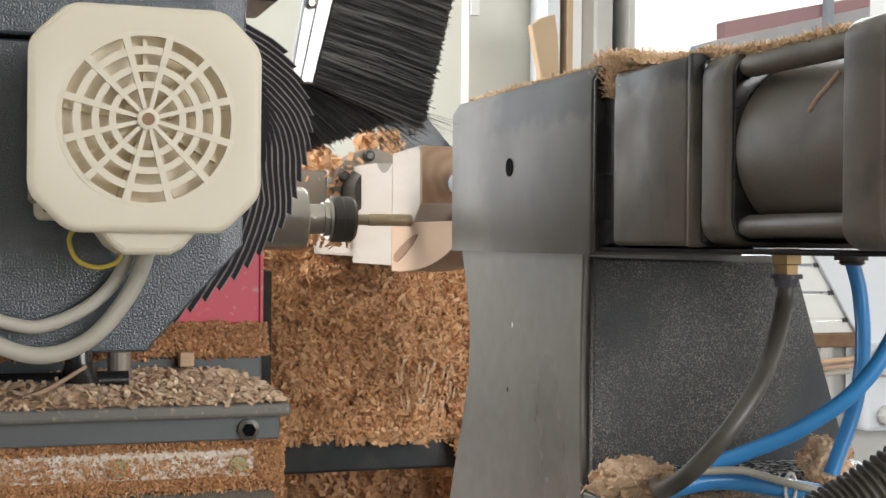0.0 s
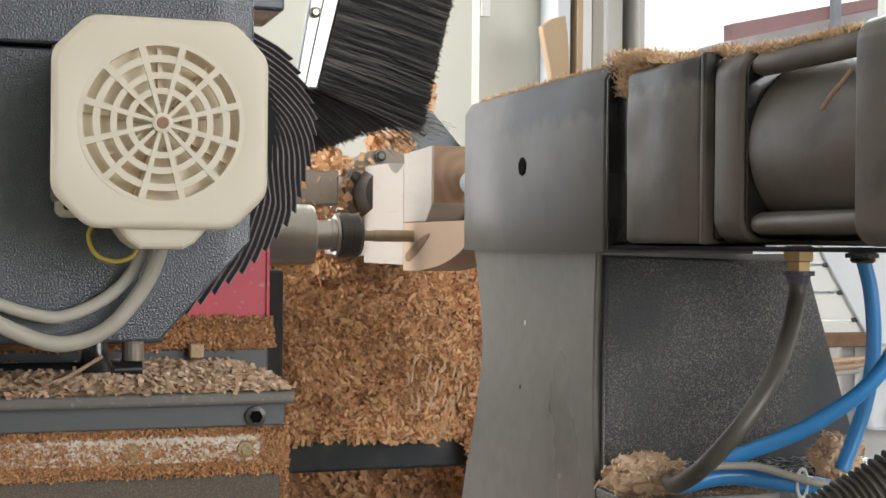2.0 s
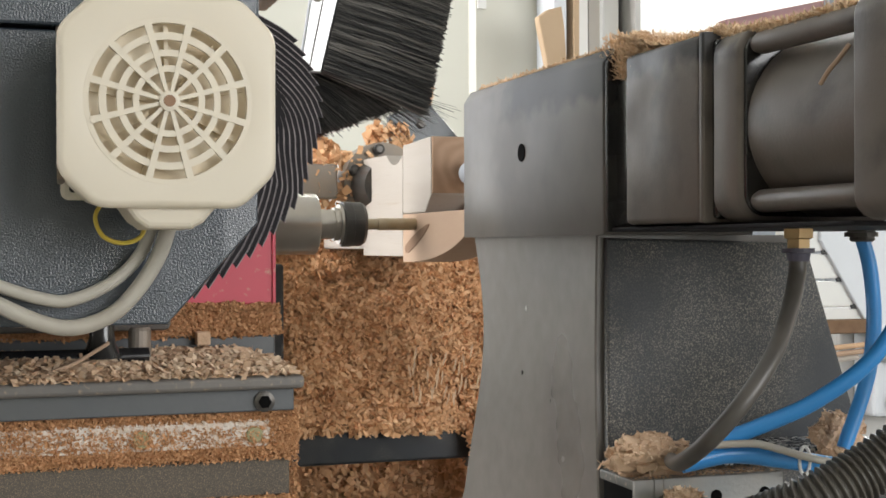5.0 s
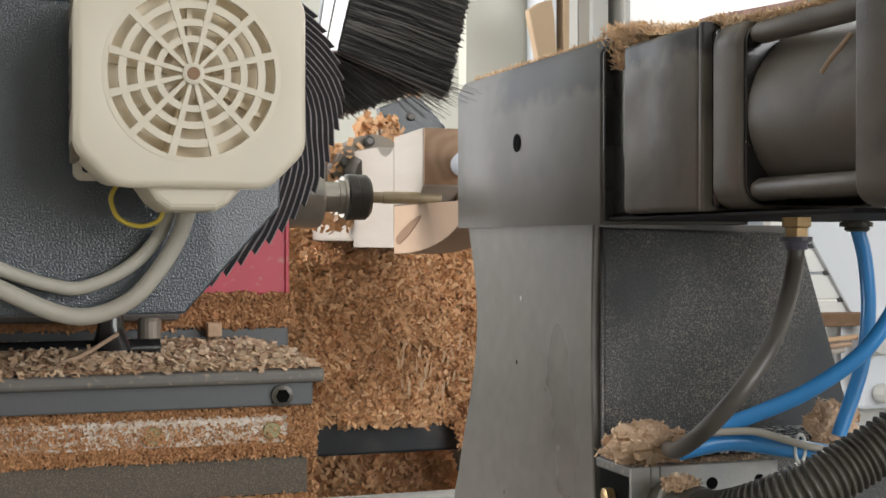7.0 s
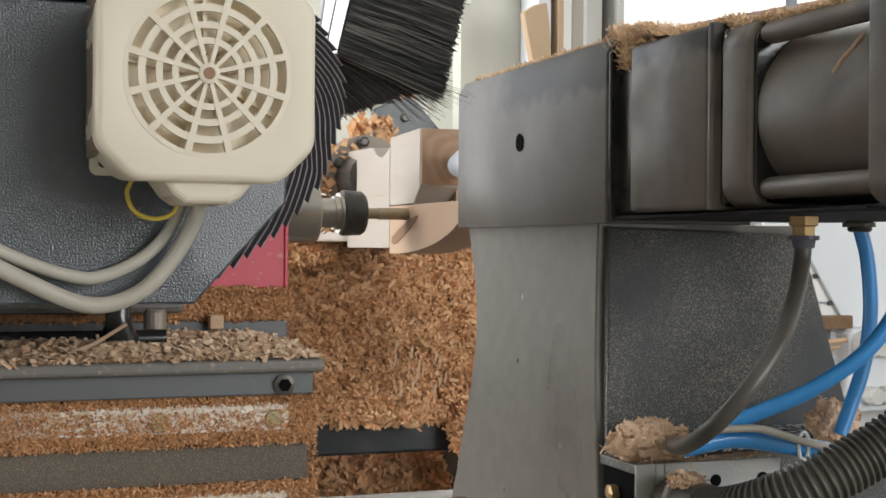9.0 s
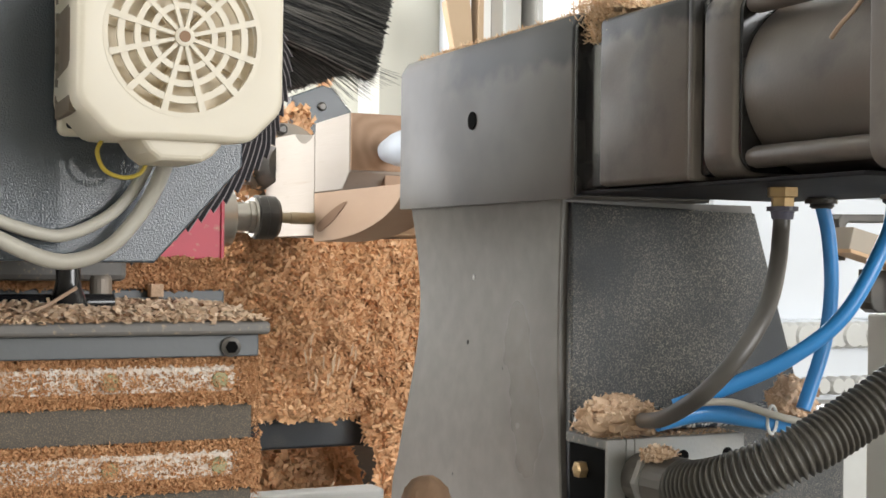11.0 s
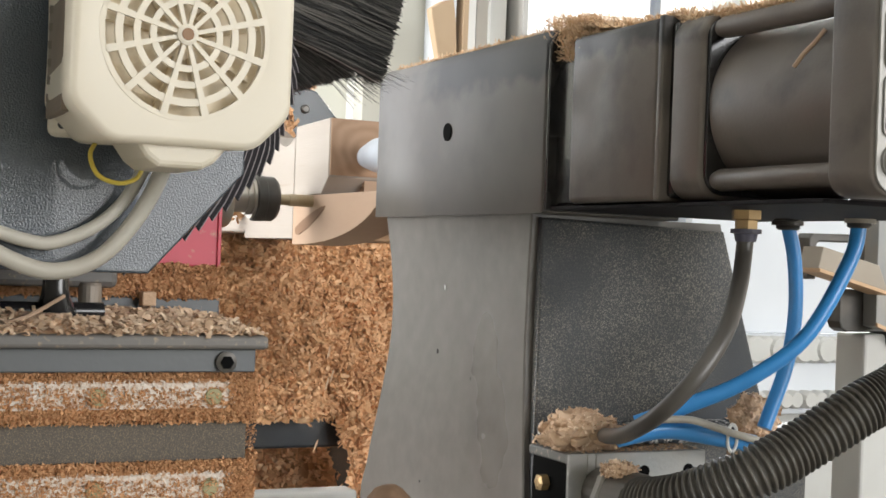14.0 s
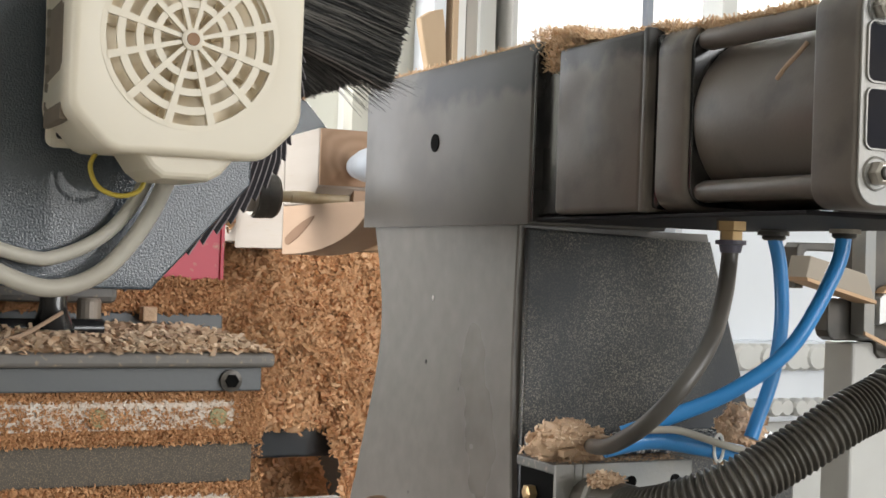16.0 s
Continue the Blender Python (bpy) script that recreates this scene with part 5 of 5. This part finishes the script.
        spots.append(((x, 0.8965 + rng.uniform(-0.0025, 0.001), 1.1425 + 0.004 * noise.noise(Vector((x * 60, 4, 0))) + rng.uniform(-0.006, 0.0035)), (rng.uniform(-0.3, 0.3), -1, 0.3)))
    flakes("step_dust", spots, "crust_flakes", "rust-coloured sawdust crumbs on the step", "sawdust", rng, (0.0011, 0.0024), 0.5, car, flat=0.9)
    # flakes on the table
    bm = heap(-0.25, 0.163, 0.768, 0.93, lambda x, y: 1.1078 + 0.010 * min(1, max(0, (y - 0.768)) / 0.03) * (0.6 + 0.5 * noise.noise(Vector((x * 14, y * 14, 2)))) * min(1, (0.165 - x) / 0.02), 80, 30, 0.002, 3, 80)
    part("table_dust", bm, "dust", car, "pale sawdust bed on the table", True)
    spots = []
    for k in range(8500):
        x, y = rng.uniform(-0.14, 0.164), 0.767 + rng.random() ** 1.3 * 0.12
        zz = 1.1080 + 0.0115 * min(1, (y - 0.767) / 0.03) * (0.6 + 0.5 * noise.noise(Vector((x * 14, y * 14, 2)))) * min(1, max(0.1, (0.166 - x) / 0.02)) + rng.uniform(0, 0.0016)
        spots.append(((x, y, zz), (rng.uniform(-0.3, 0.3), rng.uniform(-0.5, 0.1), 1)))
    flakes("chip_litter", spots, "pale_chips", "pale brown wood flakes strewn over the table", "wood chips", rng, (0.0035, 0.0088), 0.16, car, flat=0.14, slim=(0.18, 0.4))
    part("offcut", boxbm(0.118, 0.127, 0.872, 0.882, 1.119, 1.128, 0.0008), "clump", car, "small pale wood offcut")
    part("splinter", tubebm([(0.02, 0.78, 1.112), (0.035, 0.785, 1.117), (0.055, 0.80, 1.127)], 0.0012, 12, 6), "brown_wood", car, "thin brown splinter")


M["crust_flakes"] = mat("sawdust_crumbs", (0.48, 0.24, 0.10), 0.9, second=(0.36, 0.16, 0.06), scale=60, island=[(0.0, (0.43, 0.215, 0.10)), (1.0, (0.63, 0.36, 0.19))])
M["dust"] = mat("pale_sawdust", (0.56, 0.40, 0.265), 0.9, second=(0.42, 0.28, 0.175), scale=80, bump=0.8, bump_scale=250)


def spindle(car):
    z, y = 1.2237, 1.45
    s = part("spindle", lathe([(0.05, 0.034), (0.3255, 0.034), (0.328, 0.0325), (0.328, 0.0165), (0.348, 0.0165), (0.348, 0.0185), (0.358, 0.0185)], "x", (y, z), 48), "steel", car, "bright steel router spindle")
    s.data.polygons.foreach_set("use_smooth", [True] * len(s.data.polygons))
    s.data.set_sharp_from_angle(angle=radians(35))
    part("collet_nut", lathe([(0.357, 0.0235), (0.3585, 0.0253), (0.368, 0.0253), (0.3685, 0.0248), (0.3795, 0.0248), (0.3835, 0.0215), (0.3835, 0.007)], "x", (y, z), 40), "dark_steel", s, "blackened collet nut")
    part("nut_ring", lathe([(0.354, 0.0225), (0.3575, 0.0225)], "x", (y, z), 40), "steel", s)
    part("cutter", lathe([(0.385, 0.0060), (0.399, 0.0060), (0.400, 0.0068), (0.466, 0.0068), (0.4675, 0.006)], "x", (y, z), 24), "bit", s, "spinning router cutter coated in dust", True)
    return s


def small_bits():
    pts = [(0.62, 0.016), (0.90, 0.016)] + [(0.91 + 0.006 * k, 0.016) for k in range(13)] + [(0.990, 0.0145), (0.995, 0.011), (0.998, 0.005)]
    bm = lathe(pts, "z", (0.295, 0.885), 36)
    for v in bm.verts:
        n = noise.noise(v.co * 90) + 0.6 * noise.noise(v.co * 220)
        v.co += Vector((v.co.x - 0.295, v.co.y - 0.885, 0.3 * (v.co.z > 0.97) * 0.01)) * 0.22 * n
    tagged(part("wooden_stump", bm, "stump", smooth=True), "rough brown wooden stump standing on the lathe base", "wood stump")
    bar = part("pale_bar", boxbm(0.18, 0.62, 1.70, 1.74, 0.62, 0.842, 0.004), "lightgrey")
    tagged(bar, "pale grey steel bar below the beam", "bar")


room()
background()
small_bits()
lathe_bed()
workpiece()
headstock()
tailstock()
cylinder()
hoses()
clumps()
carriage = thing("tool_carriage", (0.0, 0.85, 0.62), "grey tool carriage with fan-cooled motor, black bellows, brush and router spindle", "machine carriage")
fan_motor(carriage)
bellows(carriage)
brush(carriage)
slide(carriage)
SPINDLE = spindle(carriage)


def falling_chip():
    rng = random.Random(31)
    bm = bmesh.new()
    prism([(-0.0012, -0.010), (0.0006, -0.006), (0.0014, 0.004), (0.0004, 0.010), (-0.0010, 0.005)], "y", -0.0006, 0.0006, bm=bm)
    ob = tagged(part("falling_chip", bm, "pale_chips"), "pale wood chip dropping from the cut towards the beam", "wood chip", "falling chips")
    first = pose(0.5, 1.775, 1.03)
    ob.matrix_world = first
    out = []
    times = [0.5, 1.0, 6.0, 6.0, 6.5, 6.5, 8.5, 8.5, 11.0, 11.0, 11.0, 11.5, 11.5, 12.0, 12.0, 12.5, 12.5, 12.5, 12.5, 13.0, 13.0, 13.0, 13.5, 13.5, 14.0, 14.0, 14.5, 14.5, 14.5, 14.5]
    for k, t in enumerate(times):
        early = t < 9
        x = rng.uniform(0.58, 0.635) if early else rng.uniform(0.54, 0.63)
        c = ob if k == 0 else copy_thing(ob, first)
        out.append((c, t + rng.uniform(-0.05, 0.05), x, 1.77 + rng.uniform(-0.02, 0.01), rng.uniform(-14, 14), rng.uniform(0.97, 1.04)))
    return out


CHIPS = falling_chip()


# ---- what moves ----
def motions():
    rows = [(t, pose(0.0, 0.85 + s, 0.62)) for t, s, _, _ in CARRIAGE_ROWS]
    walk(carriage, rows)
    for ob, t, x, y, lean, top in CHIPS:
        a, z = pose(x - 0.01, y, top, 0, lean, 0), pose(x + 0.005, y, 0.69, 0, lean + 30, 0)
        walk(ob, [(0, a), (t - 0.17, a), (t + 0.17, z), (16, z)])
    walk(SPINDLE, [(t, pose(x, -0.85, z - 0.62)) for t, _, x, z in CARRIAGE_ROWS])


motions()
